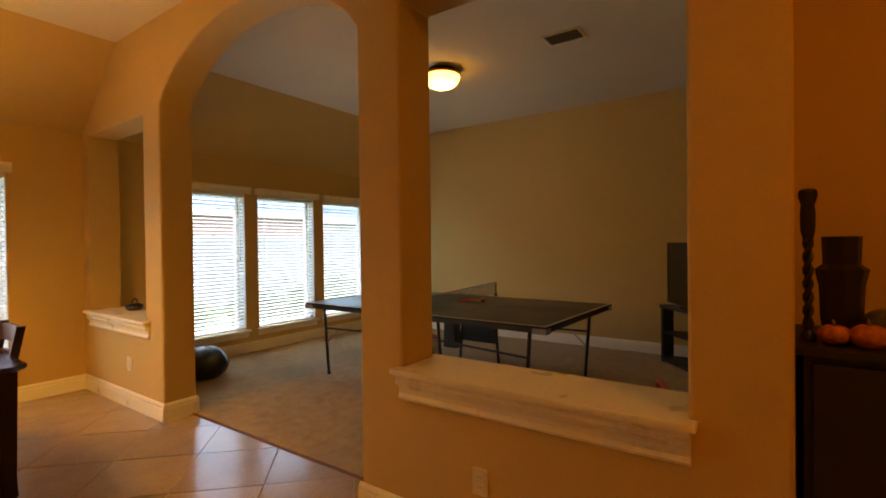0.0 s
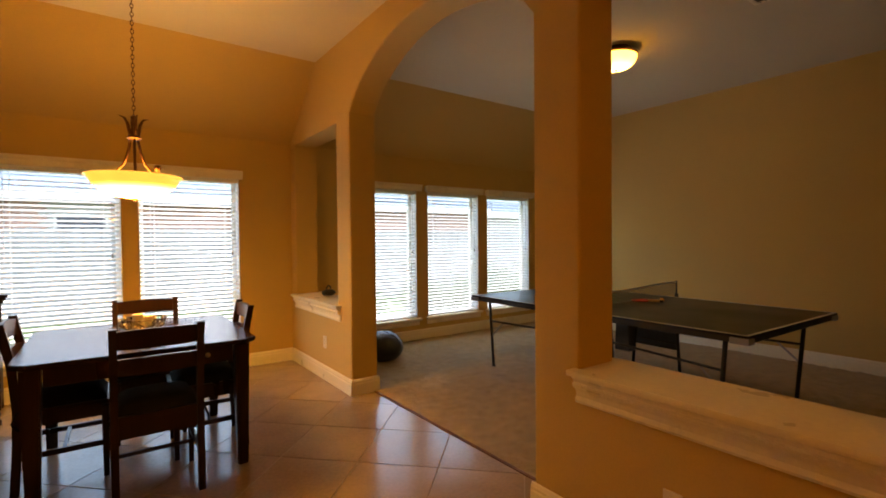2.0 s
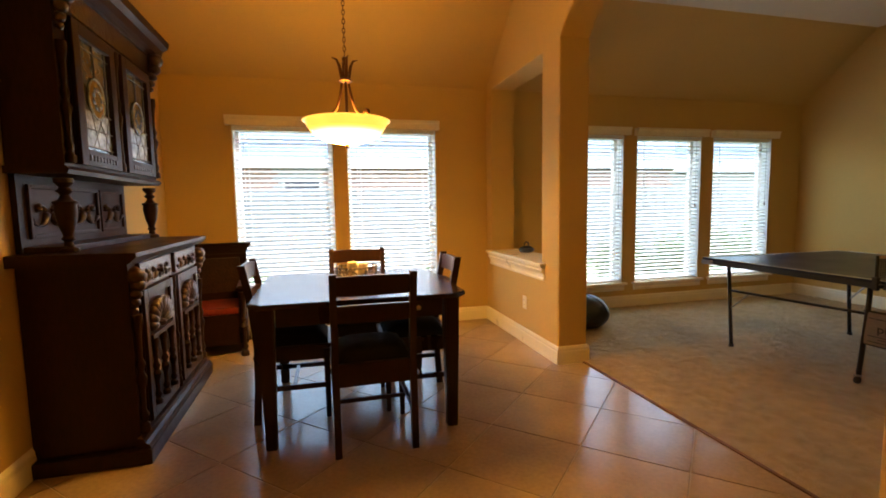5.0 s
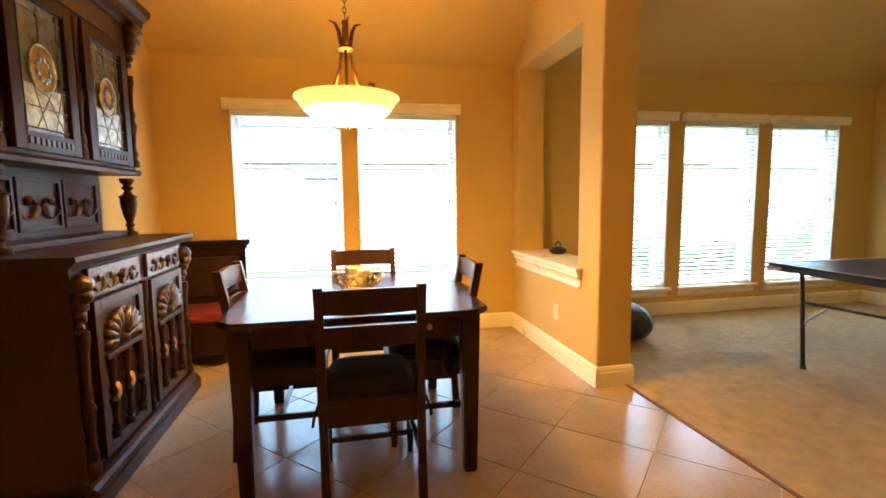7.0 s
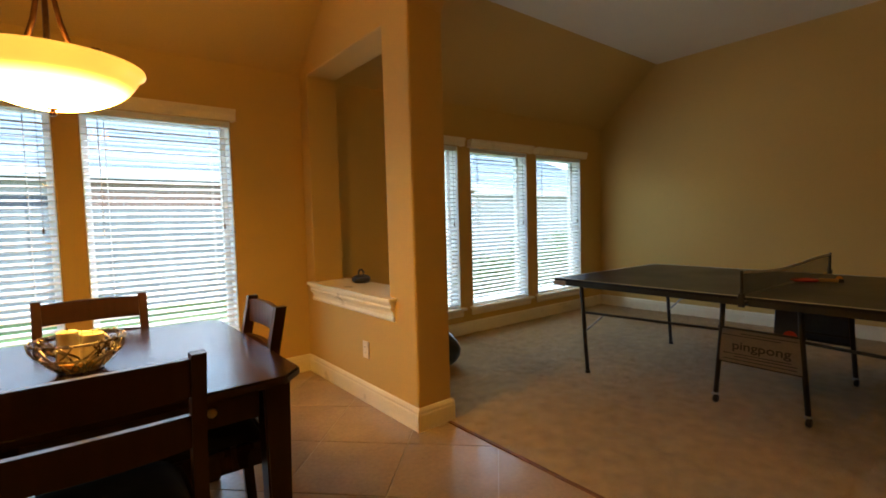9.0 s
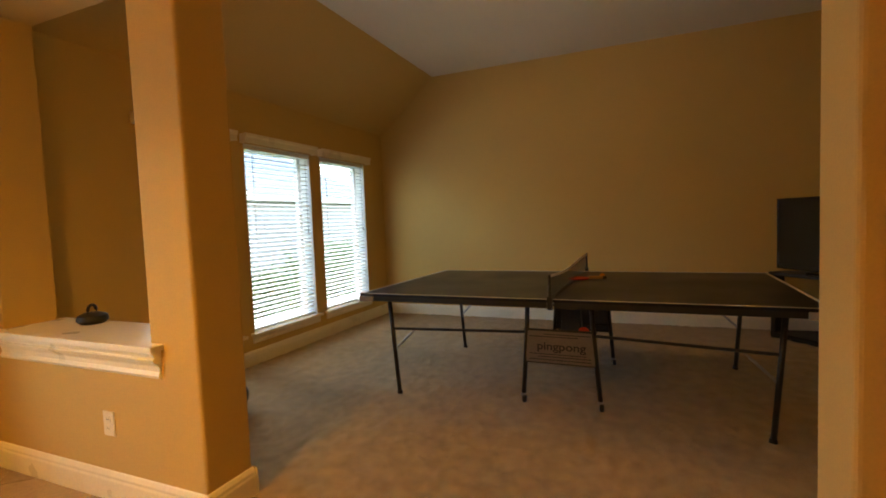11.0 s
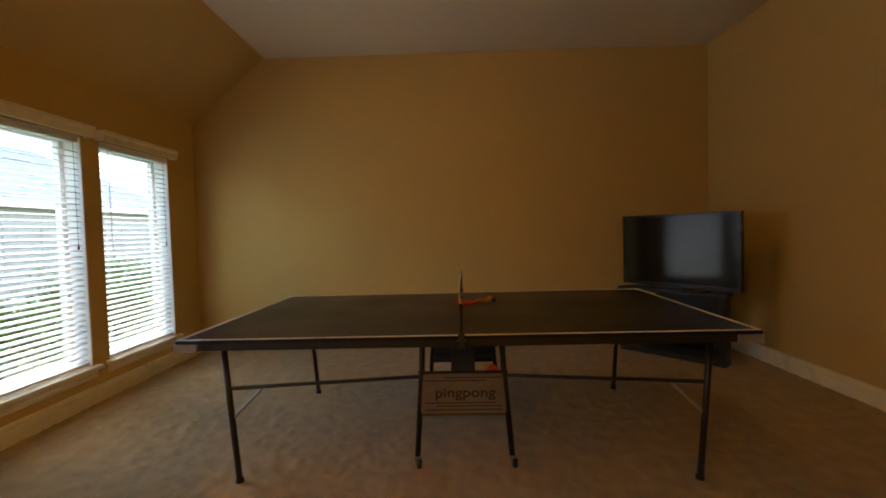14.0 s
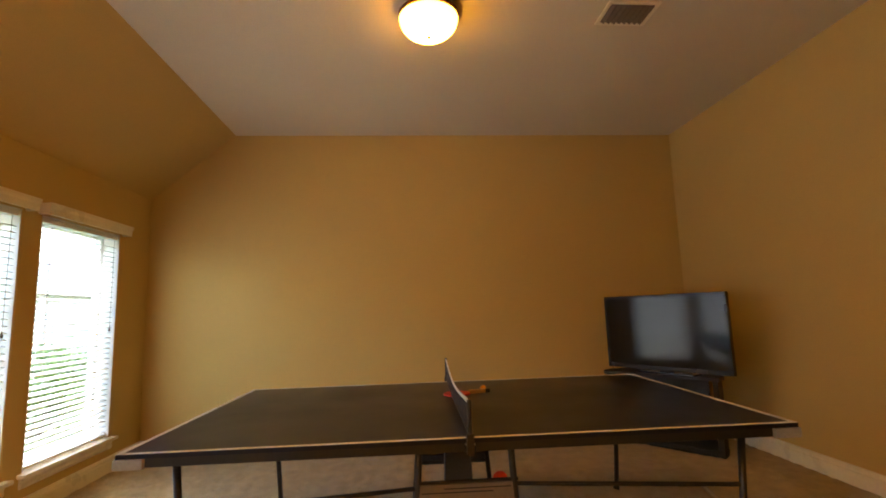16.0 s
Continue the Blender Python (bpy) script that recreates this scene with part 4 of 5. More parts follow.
# ---- game room ----
def pingpong_table():
    t = thing("pingpong_table", pose(3.767, 1.705, 0, 0, 0, -1.7), "dark folding ping-pong table with white edge lines on steel legs", "table")
    L, W, z = 1.37, 0.7625, 0.755
    for s in (-1, 1):
        y0, y1 = (0.004, L) if s > 0 else (-L, -0.004)
        half = boxpart("tabletop_half", t, PTOP, -W, W, y0, y1, z - 0.018, z, 0.002)
        b = B()
        for q in ((-W + 0.001, -W + 0.021, y0, y1), (W - 0.021, W - 0.001, y0, y1)):
            bx(b, q[0], q[1], q[2] + 0.001, q[3] - 0.001, z + 0.0003, z + 0.0016)
        e = (L - 0.021, L - 0.001) if s > 0 else (-L + 0.001, -L + 0.021)
        bx(b, -W + 0.022, W - 0.022, e[0], e[1], z + 0.0003, z + 0.0016)
        part("edge_line", b, CHALK, half, "white painted line")
        b = B()
        for q in ((-W + 0.012, -W + 0.032, y0 + 0.02, y1 - 0.02), (W - 0.032, W - 0.012, y0 + 0.02, y1 - 0.02)):
            bx(b, *q, z - 0.055, z - 0.019, 0.002)
        for yy in (y0 + 0.012, y1 - 0.032):
            bx(b, -W + 0.034, W - 0.034, yy, yy + 0.02, z - 0.055, z - 0.019, 0.002)
        part("edge_frame", b, BLACK, half)
        for sx in (-1, 1):
            b = B()
            bx(b, sx * (W - 0.035) - 0.042, sx * (W - 0.035) + 0.042, s * (L - 0.05) - 0.056, s * (L - 0.05) + 0.056, z - 0.058, z - 0.0185, 0.006)
            part("corner_guard", b, GREYP, half, "grey plastic corner guard")
    for sx in (-1, 1):
        for sy in (-1, 1):
            b = B()
            path_rod(b, [(sx * 0.655, sy * 1.192, z - 0.05), (sx * 0.653, sy * 1.17, 0.40), (sx * 0.65, sy * 1.14, 0.0)], [0.0155] * 3, 10)
            leg = part("end_leg", b, BLACK, t, "", True)
            b = B()
            lathe(b, [(0.0, 0.0), (0.021, 0.0), (0.020, 0.02), (0.0165, 0.028), (0.0, 0.028)], 14, (sx * 0.65, sy * 1.14, 0.001))
            part("rubber_foot", b, BLACK, leg, "", True)
            b = B()
            path_rod(b, [(sx * 0.51, sy * 0.205, z - 0.05), (sx * 0.505, sy * 0.215, 0.5), (sx * 0.50, sy * 0.25, 0.055)], [0.0155] * 3, 10)
            mid = part("middle_leg", b, BLACK, t, "", True)
            b = B()
            lathe(b, [(0.0, -0.013), (0.020, -0.013), (0.026, -0.007), (0.026, 0.007), (0.020, 0.013), (0.0, 0.013)], 16)
            bmesh.ops.transform(b, matrix=pose(sx * 0.50 - 0.022, sy * 0.25 - 0.010, 0.028, 90, 0, 0), verts=b.verts)
            part("caster_wheel", b, BLACK, mid, "", True)
            boxpart("caster_fork", mid, STEEL, sx * 0.50 - 0.026, sx * 0.50 + 0.010, sy * 0.25 - 0.016, sy * 0.25 + 0.016, 0.046, 0.062, 0.003, "grey metal caster fork")
            b = B()
            rod(b, (sx * 0.653, sy * 1.174, 0.485), (sx * 0.505, sy * 0.222, 0.485), 0.010)
            part("side_bar", b, BLACK, t, "", True)
            b = B()
            rod(b, (sx * 0.652, sy * 1.163, 0.33), (sx * 0.625, sy * 1.01, 0.48), 0.008)
            part("brace", b, STEEL, t, "worn steel brace", True)
        for zz in (0.505, 0.285, 0.335):
            b = B()
            rod(b, (sx * 0.504, -0.235, zz), (sx * 0.504, 0.235, zz), 0.008)
            part("rung", b, BLACK, t, "", True)
    pl = boxpart("printed_panel", t, CARD, -0.517, -0.511, -0.222, 0.222, 0.29, 0.50, 0.002, "grey printed side panel")
    for k, (zz, y0, y1) in enumerate(((0.478, -0.20, 0.10), (0.462, -0.12, 0.20), (0.345, -0.17, 0.20), (0.328, -0.20, 0.14), (0.308, -0.20, 0.20))):
        boxpart("printed_stripe", pl, INK, -0.5190, -0.5174, y0, y1, zz, zz + 0.005, 0)
    cu = bpy.data.curves.new("panel_word", "FONT")
    cu.body, cu.size, cu.align_x, cu.align_y, cu.extrude, cu.offset = "pingpong", 0.092, "CENTER", "CENTER", 0.0005, 0.0015
    tmp = bpy.data.objects.new("panel_word", cu)
    scene.collection.objects.link(tmp)
    bpy.context.view_layer.update()
    me = bpy.data.meshes.new_from_object(tmp.evaluated_get(bpy.context.evaluated_depsgraph_get()))
    bpy.data.objects.remove(tmp)
    me.materials.clear()
    me.materials.append(INK)
    wd = new("panel_word", me)
    wd.parent = pl
    wd.matrix_basis = pose(-0.5185, -0.01, 0.400, 90, 0, -90) @ Matrix.Diagonal((0.95, 0.80, 1, 1))
    tagged(wd, "dark word pingpong printed on the panel")
    b = B()
    lathe(b, [(0.0, 0.0), (0.034, 0.0), (0.034, 0.006), (0.0, 0.006)], 20)
    bmesh.ops.transform(b, matrix=pose(-0.50, -0.155, 0.505, 0, 90, 0), verts=b.verts)
    part("stored_bat", b, RED, t, "red bat blade tucked behind the panel", True)
    boxpart("far_panel", t, NAVY, 0.508, 0.516, -0.235, 0.235, 0.27, 0.51, 0.003, "blue-black steel side panel")
    b = B()
    vs = bx(b, -0.05, 0.05, -0.062, 0.062, 0.31, 0.70)
    for v in vs:
        if v.co.z < 0.4:
            v.co.y *= 1.25
    bmesh.ops.bevel(b, geom=list(b.edges), offset=0.004, segments=1, affect="EDGES")
    part("centre_lock", b, NAVY, t, "dark hanging centre lock")
    boxpart("centre_beam", t, BLACK, -0.46, 0.46, -0.02, 0.02, 0.66, 0.70, 0.004)
    # net
    nw, ne, top = -0.775, 0.885, 0.145
    net = thing("table_tennis_net", pose(3.767, 1.705, 0.756, 0, 0, -1.7), "dark mesh net with white top tape across the ping-pong table", "net")

    def sag(f):
        return top - 0.03 * math.sin(math.pi * f) ** 1.5 - 0.008 * math.sin(6.28 * f)

    b = B()
    n = 96
    for i in range(n + 1):
        f = i / n
        x = nw + (ne - nw) * f
        y = 0.012 * math.sin(math.pi * f)
        bx(b, x - 0.0018, x + 0.0018, y - 0.0006, y + 0.0006, 0.012, sag(f))
    for k in range(8):
        path_rod(b, [(nw + (ne - nw) * i / 20, 0.012 * math.sin(math.pi * i / 20), 0.012 + (sag(i / 20) - 0.012) * k / 8) for i in range(21)], 0.0018, 4)
    part("mesh", b, NAVY, net)
    b = B()
    for i in range(24):
        f0, f1 = i / 24, (i + 1) / 24
        p = [(nw + (ne - nw) * f, 0.012 * math.sin(math.pi * f), sag(f)) for f in (f0, f1)]
        vs = [b.verts.new((q[0], q[1] + o, q[2] + h)) for q in p for o, h in ((-0.003, -0.012), (0.003, -0.012), (0.003, 0.003), (-0.003, 0.003))]
        for k in range(4):
            b.faces.new((vs[k], vs[(k + 1) % 4], vs[4 + (k + 1) % 4], vs[4 + k]))
    bmesh.ops.remove_doubles(b, verts=b.verts, dist=0.0004)
    part("top_tape", b, CHALK, net, "white top tape")
    for x, hh in ((nw, 0.150), (ne, 0.155)):
        b = B()
        rod(b, (x, 0, -0.05), (x, 0, hh), 0.0085)
        bx(b, x - 0.013, x + 0.013, -0.015, 0.015, -0.06, -0.0185 if abs(x) < W else 0.02, 0.003)
        pt = part("post", b, BLACK, net, "", True)
        if abs(x) > W:
            s = 1 if x > 0 else -1
            boxpart("clamp", pt, STEEL, min(s * 0.71, x), max(s * 0.71, x), -0.02, 0.02, -0.026, -0.0195, 0.002, "steel net clamp")


pingpong_table()

t = thing("table_tennis_bat", pose(3.985, 1.60, 0.7567, 0, 0, -170), "red rubber table tennis bat lying on the dark table", "bat")
b = B()
lathe(b, [(0.0, 0.0), (0.076, 0.0), (0.078, 0.004), (0.078, 0.009), (0.076, 0.012), (0.0, 0.012)], 30)
for v in b.verts:
    v.co.y = v.co.y * 1.04 - 0.075
part("blade", b, RED, t, "", True)
b = B()
vs = bx(b, -0.014, 0.014, 0.0, 0.105, 0.0, 0.024, 0.006)
part("handle", b, HANDLE, t, "pale wooden grip", True)
boxpart("grip_end", t, BLACK, -0.0145, 0.0145, 0.106, 0.135, 0.0, 0.024, 0.006, "black grip end")
b = B()
bmesh.ops.create_uvsphere(b, u_segments=20, v_segments=12, radius=0.02)
ball = new("table_tennis_ball", mesh_of("table_tennis_ball", b, ORANGE, True))
ball.matrix_basis = pose(4.045, 1.50, 0.776)
tagged(ball, "orange table tennis ball on the dark table", "ball")


def television():
    m = pose(5.13, -0.31, 0.645, 0, 0, -148.6)
    t = thing("television", m, "black flat-screen television switched off on the corner stand", "television")
    w, z0, z1 = 0.565, 0.030, 0.70
    b = B()
    bx(b, -w, w, -0.012, 0.03, z0, z1, 0.006)
    bx(b, -w * 0.6, w * 0.6, 0.03, 0.065, z0 + 0.10, z1 - 0.14, 0.02)
    part("casing", b, GLOSSB, t)
    boxpart("screen", t, SCREEN, -w + 0.022, w - 0.022, -0.0145, -0.0123, z0 + 0.035, z1 - 0.022, 0)
    b = B()
    for q in ((-w, w, z0, z0 + 0.034), (-w, w, z1 - 0.021, z1), (-w, -w + 0.021, z0 + 0.034, z1 - 0.021), (w - 0.021, w, z0 + 0.034, z1 - 0.021)):
        bx(b, q[0], q[1], -0.020, -0.0124, q[2], q[3], 0.003)
    part("bezel", b, GLOSSB, t)
    boxpart("neck", t, GLOSSB, -0.06, 0.06, 0.0, 0.03, 0.016, z0 + 0.08, 0.004)
    b = B()
    bx(b, -0.25, 0.25, -0.03, 0.12, 0.0005, 0.016, 0.006)
    part("foot", b, GLOSSB, t)
    s = thing("television_stand", pose(5.30, -0.39, 0, 0, 0, -139.5), "black wooden corner television stand with a low shelf", "stand")
    z = 0.645
    trap = [(-0.50, -0.19), (0.50, -0.19), (0.50, -0.05), (0.30, 0.235), (-0.30, 0.235), (-0.50, -0.05)]
    for nm, za, h, k in (("top", z - 0.035, 0.035, 1.0), ("shelf", 0.03, 0.03, 0.97), ("middle_shelf", 0.33, 0.02, 0.92)):
        b = B()
        prism(b, [(u * k, v * k) for u, v in trap], h, lambda u, v, q: (u, v, za + q))
        bmesh.ops.bevel(b, geom=list(b.edges), offset=0.004, segments=1, affect="EDGES")
        part(nm, b, EBON, s)
    for q in (-1, 1):
        boxpart("side_panel", s, EBON, q * 0.46 - 0.022, q * 0.46 + 0.022, -0.18, -0.055, 0.0, z - 0.036, 0.004)
    boxpart("back_panel", s, EBON, -0.30, 0.30, 0.205, 0.22, 0.0, z - 0.036, 0.003)
    boxpart("kick_board", s, EBON, -0.436, 0.436, -0.165, -0.15, 0.0, 0.03, 0.002)


television()


def bean_bag():
    b = B()
    bmesh.ops.create_icosphere(b, subdivisions=5, radius=0.30)
    for v in b.verts:
        p = v.co.copy()
        k = 1 + 0.05 * noise.noise(p * 5) + 0.02 * noise.noise(p * 14)
        v.co = Vector((p.x * k, p.y * k, p.z * (0.72 if p.z > 0 else 0.62) * k))
        v.co.z = max(v.co.z, -0.17)
    t = thing("bean_bag", pose(2.335, 3.85, 0.147) @ Matrix.Diagonal((0.84, 0.84, 0.84, 1)), "navy vinyl bean bag slumped on the carpet", "bean bag")
    bag = part("bag", b, VINYLN, t, "", True)
    for k in range(6):
        a = k * 1.0472
        b = B()
        path_rod(b, [(0.305 * math.cos(e) * math.cos(a), 0.305 * math.cos(e) * math.sin(a), 0.218 * math.sin(e)) for e in (0.1, 0.4, 0.7, 1.0, 1.3, 1.5)], 0.004, 5)
        part("seam", b, VINYLN, bag, "", True)


bean_bag()

t = thing("child_chair", pose(2.72, -0.62, 0.004, 0, 0, 20), "small red plastic child chair with a loop back", "chair")
b = B()
bx(b, -0.17, 0.17, -0.16, 0.16, 0.30, 0.335, 0.014, 3)
part("seat", b, REDP, t, "", True)
b = B()
path_rod(b, [(-0.15, 0.15, 0.33), (-0.155, 0.165, 0.45), (-0.12, 0.175, 0.54), (0, 0.18, 0.565), (0.12, 0.175, 0.54), (0.155, 0.165, 0.45), (0.15, 0.15, 0.33)], 0.018, 8)
bx(b, -0.14, 0.14, 0.155, 0.175, 0.40, 0.47, 0.008)
part("backrest", b, REDP, t, "", True)
for sx in (-1, 1):
    for sy in (-1, 1):
        b = B()
        path_rod(b, [(sx * 0.14, sy * 0.13, 0.305), (sx * 0.165, sy * 0.155, 0.0)], [0.022, 0.016], 8)
        part("leg", b, REDP, t, "", True)

def ceiling_lamp(m, glass, label):
    t = thing("ceiling_lamp", m, label, "lamp", "dome ceiling lamps")
    b = B()
    lathe(b, [(0.0, -0.001), (0.14, -0.001), (0.15, -0.018), (0.172, -0.034), (0.190, -0.048), (0.188, -0.062), (0.175, -0.068), (0.150, -0.060), (0.0, -0.055)], 40)
    part("rim", b, BRONZE, t, "", True)
    b = B()
    lathe(b, [(0.152, -0.062), (0.176, -0.0695)] + [(0.183 * math.cos(a) ** 0.75, -0.072 - 0.118 * math.sin(a)) for a in [1.5708 * i / 12 for i in range(12)]] + [(0.0, -0.19)], 40)
    part("glass_dome", b, glass, t, "glowing frosted glass dome", True)
    b = B()
    lathe(b, [(0.0, -0.188), (0.010, -0.190), (0.011, -0.198), (0.0, -0.205)], 12)
    part("finial", b, BRONZE, t, "", True)


ceiling_lamp(pose(3.76, 1.79, ZC), DOMEGLOW, "lit frosted dome ceiling lamp with a bronze rim")
# assumed lamp out of view, added for the amber light on pillar and sill
ceiling_lamp(pose(0.5, -2.3, ZC), AMBERGLOW, "assumed unseen ceiling lamp with a lit amber glass dome and a bronze rim")

t = thing("ceiling_vent", pose(3.76, 0.50, ZC), "cream painted metal ceiling air vent with slats", "vent")
b = B()
for q in ((-0.12, 0.12, -0.17, -0.145), (-0.12, 0.12, 0.145, 0.17), (-0.12, -0.095, -0.145, 0.145), (0.095, 0.12, -0.145, 0.145)):
    bx(b, *q, -0.012, -0.001, 0.003)
part("surround", b, TRIM, t)
# backing and slats share one dark brown that stands in for the dark interior
boxpart("backing", t, DUCT, -0.094, 0.094, -0.144, 0.144, -0.0035, -0.001, 0)
for k in range(8):
    b = B()
    bx(b, -0.094, 0.094, -0.012, 0.012, -0.001, 0.001)
    bmesh.ops.transform(b, matrix=pose(0, -0.126 + k * 0.036, -0.012, 40, 0, 0), verts=b.verts)
    part("vent_slat", b, DUCT, t)


# ---- hall ----
def sideboard():
    t = thing("hall_sideboard", pose(2.13, -1.485, 0), "tall black wooden sideboard standing in the hall", "sideboard")
    boxpart("body", t, EBON, -0.25, 0.25, -0.44, 0.44, 0.06, 0.955, 0.006)
    boxpart("top", t, EBON, -0.28, 0.28, -0.465, 0.465, 0.956, 0.985, 0.008)
    for y in (-1, 1):
        dr = boxpart("door", t, EBON, -0.268, -0.2505, y * 0.215 - 0.20, y * 0.215 + 0.20, 0.12, 0.93, 0.005)
        b = B()
        lathe(b, [(0.0, 0.0), (0.008, 0.0), (0.014, 0.014), (0.0, 0.024)], 12)
        bmesh.ops.transform(b, matrix=pose(-0.268, y * 0.04, 0.60, 0, -90, 0), verts=b.verts)
        part("knob", b, BRONZE, dr, "", True)
        for x in (-1, 1):
            boxpart("foot", t, EBON, x * 0.21 - 0.03, x * 0.21 + 0.03, y * 0.40 - 0.03, y * 0.40 + 0.03, 0.0, 0.06, 0.004)


sideboard()
zt = 0.9855
t = thing("candlestick", pose(2.0, -1.065, zt) @ Matrix.Diagonal((1, 1, 1.08, 1)), "tall dark twisted candlestick on the sideboard", "candlestick")
b = B()
lathe(b, [(0.0, 0.0), (0.025, 0.0), (0.024, 0.02), (0.014, 0.035), (0.018, 0.06), (0.012, 0.08), (0.0, 0.082)], 18)
part("base", b, EBON, t, "", True)
b = B()
for s in (0, math.pi):
    path_rod(b, [(0.009 * math.cos(s + i * 0.55), 0.009 * math.sin(s + i * 0.55), 0.08 + i * 0.008) for i in range(34)], 0.009, 7)
part("twisted_shaft", b, EBON, t, "", True)
b = B()
lathe(b, [(0.0, 0.345), (0.015, 0.345), (0.022, 0.37), (0.024, 0.43), (0.020, 0.46), (0.030, 0.49), (0.027, 0.51), (0.018, 0.515), (0.0, 0.505)], 18)
part("cup", b, EBON, t, "", True)
t = thing("dark_vase", pose(2.06, -1.165, zt), "dark square-necked wooden vase on the sideboard", "vase")
b = B()
lathe(b, [(0.0, 0.0), (0.05, 0.0), (0.062, 0.08), (0.066, 0.20), (0.078, 0.26), (0.055, 0.28), (0.058, 0.38), (0.05, 0.381), (0.046, 0.29), (0.0, 0.285)], 8)
part("body", b, EBON, t)


def gourd(x, y, r, h, mt, label):
    t = thing("gourd", pose(x, y, zt + h), label, "gourd", "gourds on the sideboard")
    b = B()
    n, k = 40, 14
    rings = []
    for j in range(k + 1):
        a = math.pi * j / k
        q = []
        for i in range(n):
            f = 6.2832 * i / n
            rr = r * math.sin(a) * (1 + 0.06 * math.cos(8 * f)) + 0.0005
            q.append(b.verts.new((rr * math.cos(f), rr * math.sin(f), r * 0.80 * (1 - math.cos(a)) - 0.25 * r * math.exp(-(rr / r * 4) ** 2) * (1 if j > k / 2 else -0.4))))
        rings.append(q)
    for p, q in zip(rings, rings[1:]):
        for i in range(n):
            b.faces.new((p[i], p[(i + 1) % n], q[(i + 1) % n], q[i]))
    b.faces.new(rings[0])
    b.faces.new(rings[-1])
    bmesh.ops.recalc_face_normals(b, faces=b.faces)
    part("flesh", b, mt, t, "", True)
    b = B()
    path_rod(b, [(0, 0, r * 1.25), (0.003, 0, r * 1.55), (0.014, 0.003, r * 1.85)], [0.008, 0.006, 0.005], 7)
    part("stem", b, STEM, t, "", True)


gourd(1.94, -1.225, 0.052, 0.0, GOURD, "ribbed orange gourd on the dark sideboard")
gourd(1.955, -1.135, 0.046, 0.0, GOURD, "small orange gourd beside a dark vase")
gourd(2.03, -1.295, 0.082, 0.0, GOURDG, "striped dark green gourd on the dark sideboard")

# ---- outdoors ----
bm = B()
bmesh.ops.create_grid(bm, x_segments=2, y_segments=2, size=400)
bmesh.ops.translate(bm, verts=bm.verts, vec=(0, 0, -0.15))
setting("ground", bm, GRASS)
bm = B()
bx(bm, -4, 2.2, 4.74, 6.6, -0.148, -0.10, 0.01)
setting("pavement_patio", bm, CONCRETE)


def fence():
    t = thing("wooden_fence", pose(0, 10.3, -0.15), "weathered grey cedar privacy fence across the back yard", "fence")
    b = B()
    prism(b, [(-0.069, 0), (0.069, 0), (0.069, 1.76), (0.045, 1.80), (-0.045, 1.80), (-0.069, 1.76)], 0.018, lambda u, v, w: (u, w, v))
    me = mesh_of("board", b, FENCEM)
    rng = random.Random(9)
    for i in range(200):
        s = new("board", me)
        s.parent = t
        s.matrix_basis = pose(-7 + i * 0.142, rng.uniform(-0.003, 0.003), rng.uniform(-0.012, 0.0), 0, rng.uniform(-0.3, 0.3), 0)
    for z in (0.35, 0.95, 1.5):
        boxpart("rail", t, FENCEM, -7, 21.4, 0.019, 0.057, z, z + 0.09, 0)
    for i in range(13):
        boxpart("post", t, FENCEM, -7 + i * 2.36, -6.91 + i * 2.36, 0.058, 0.148, 0, 1.75, 0)


fence()


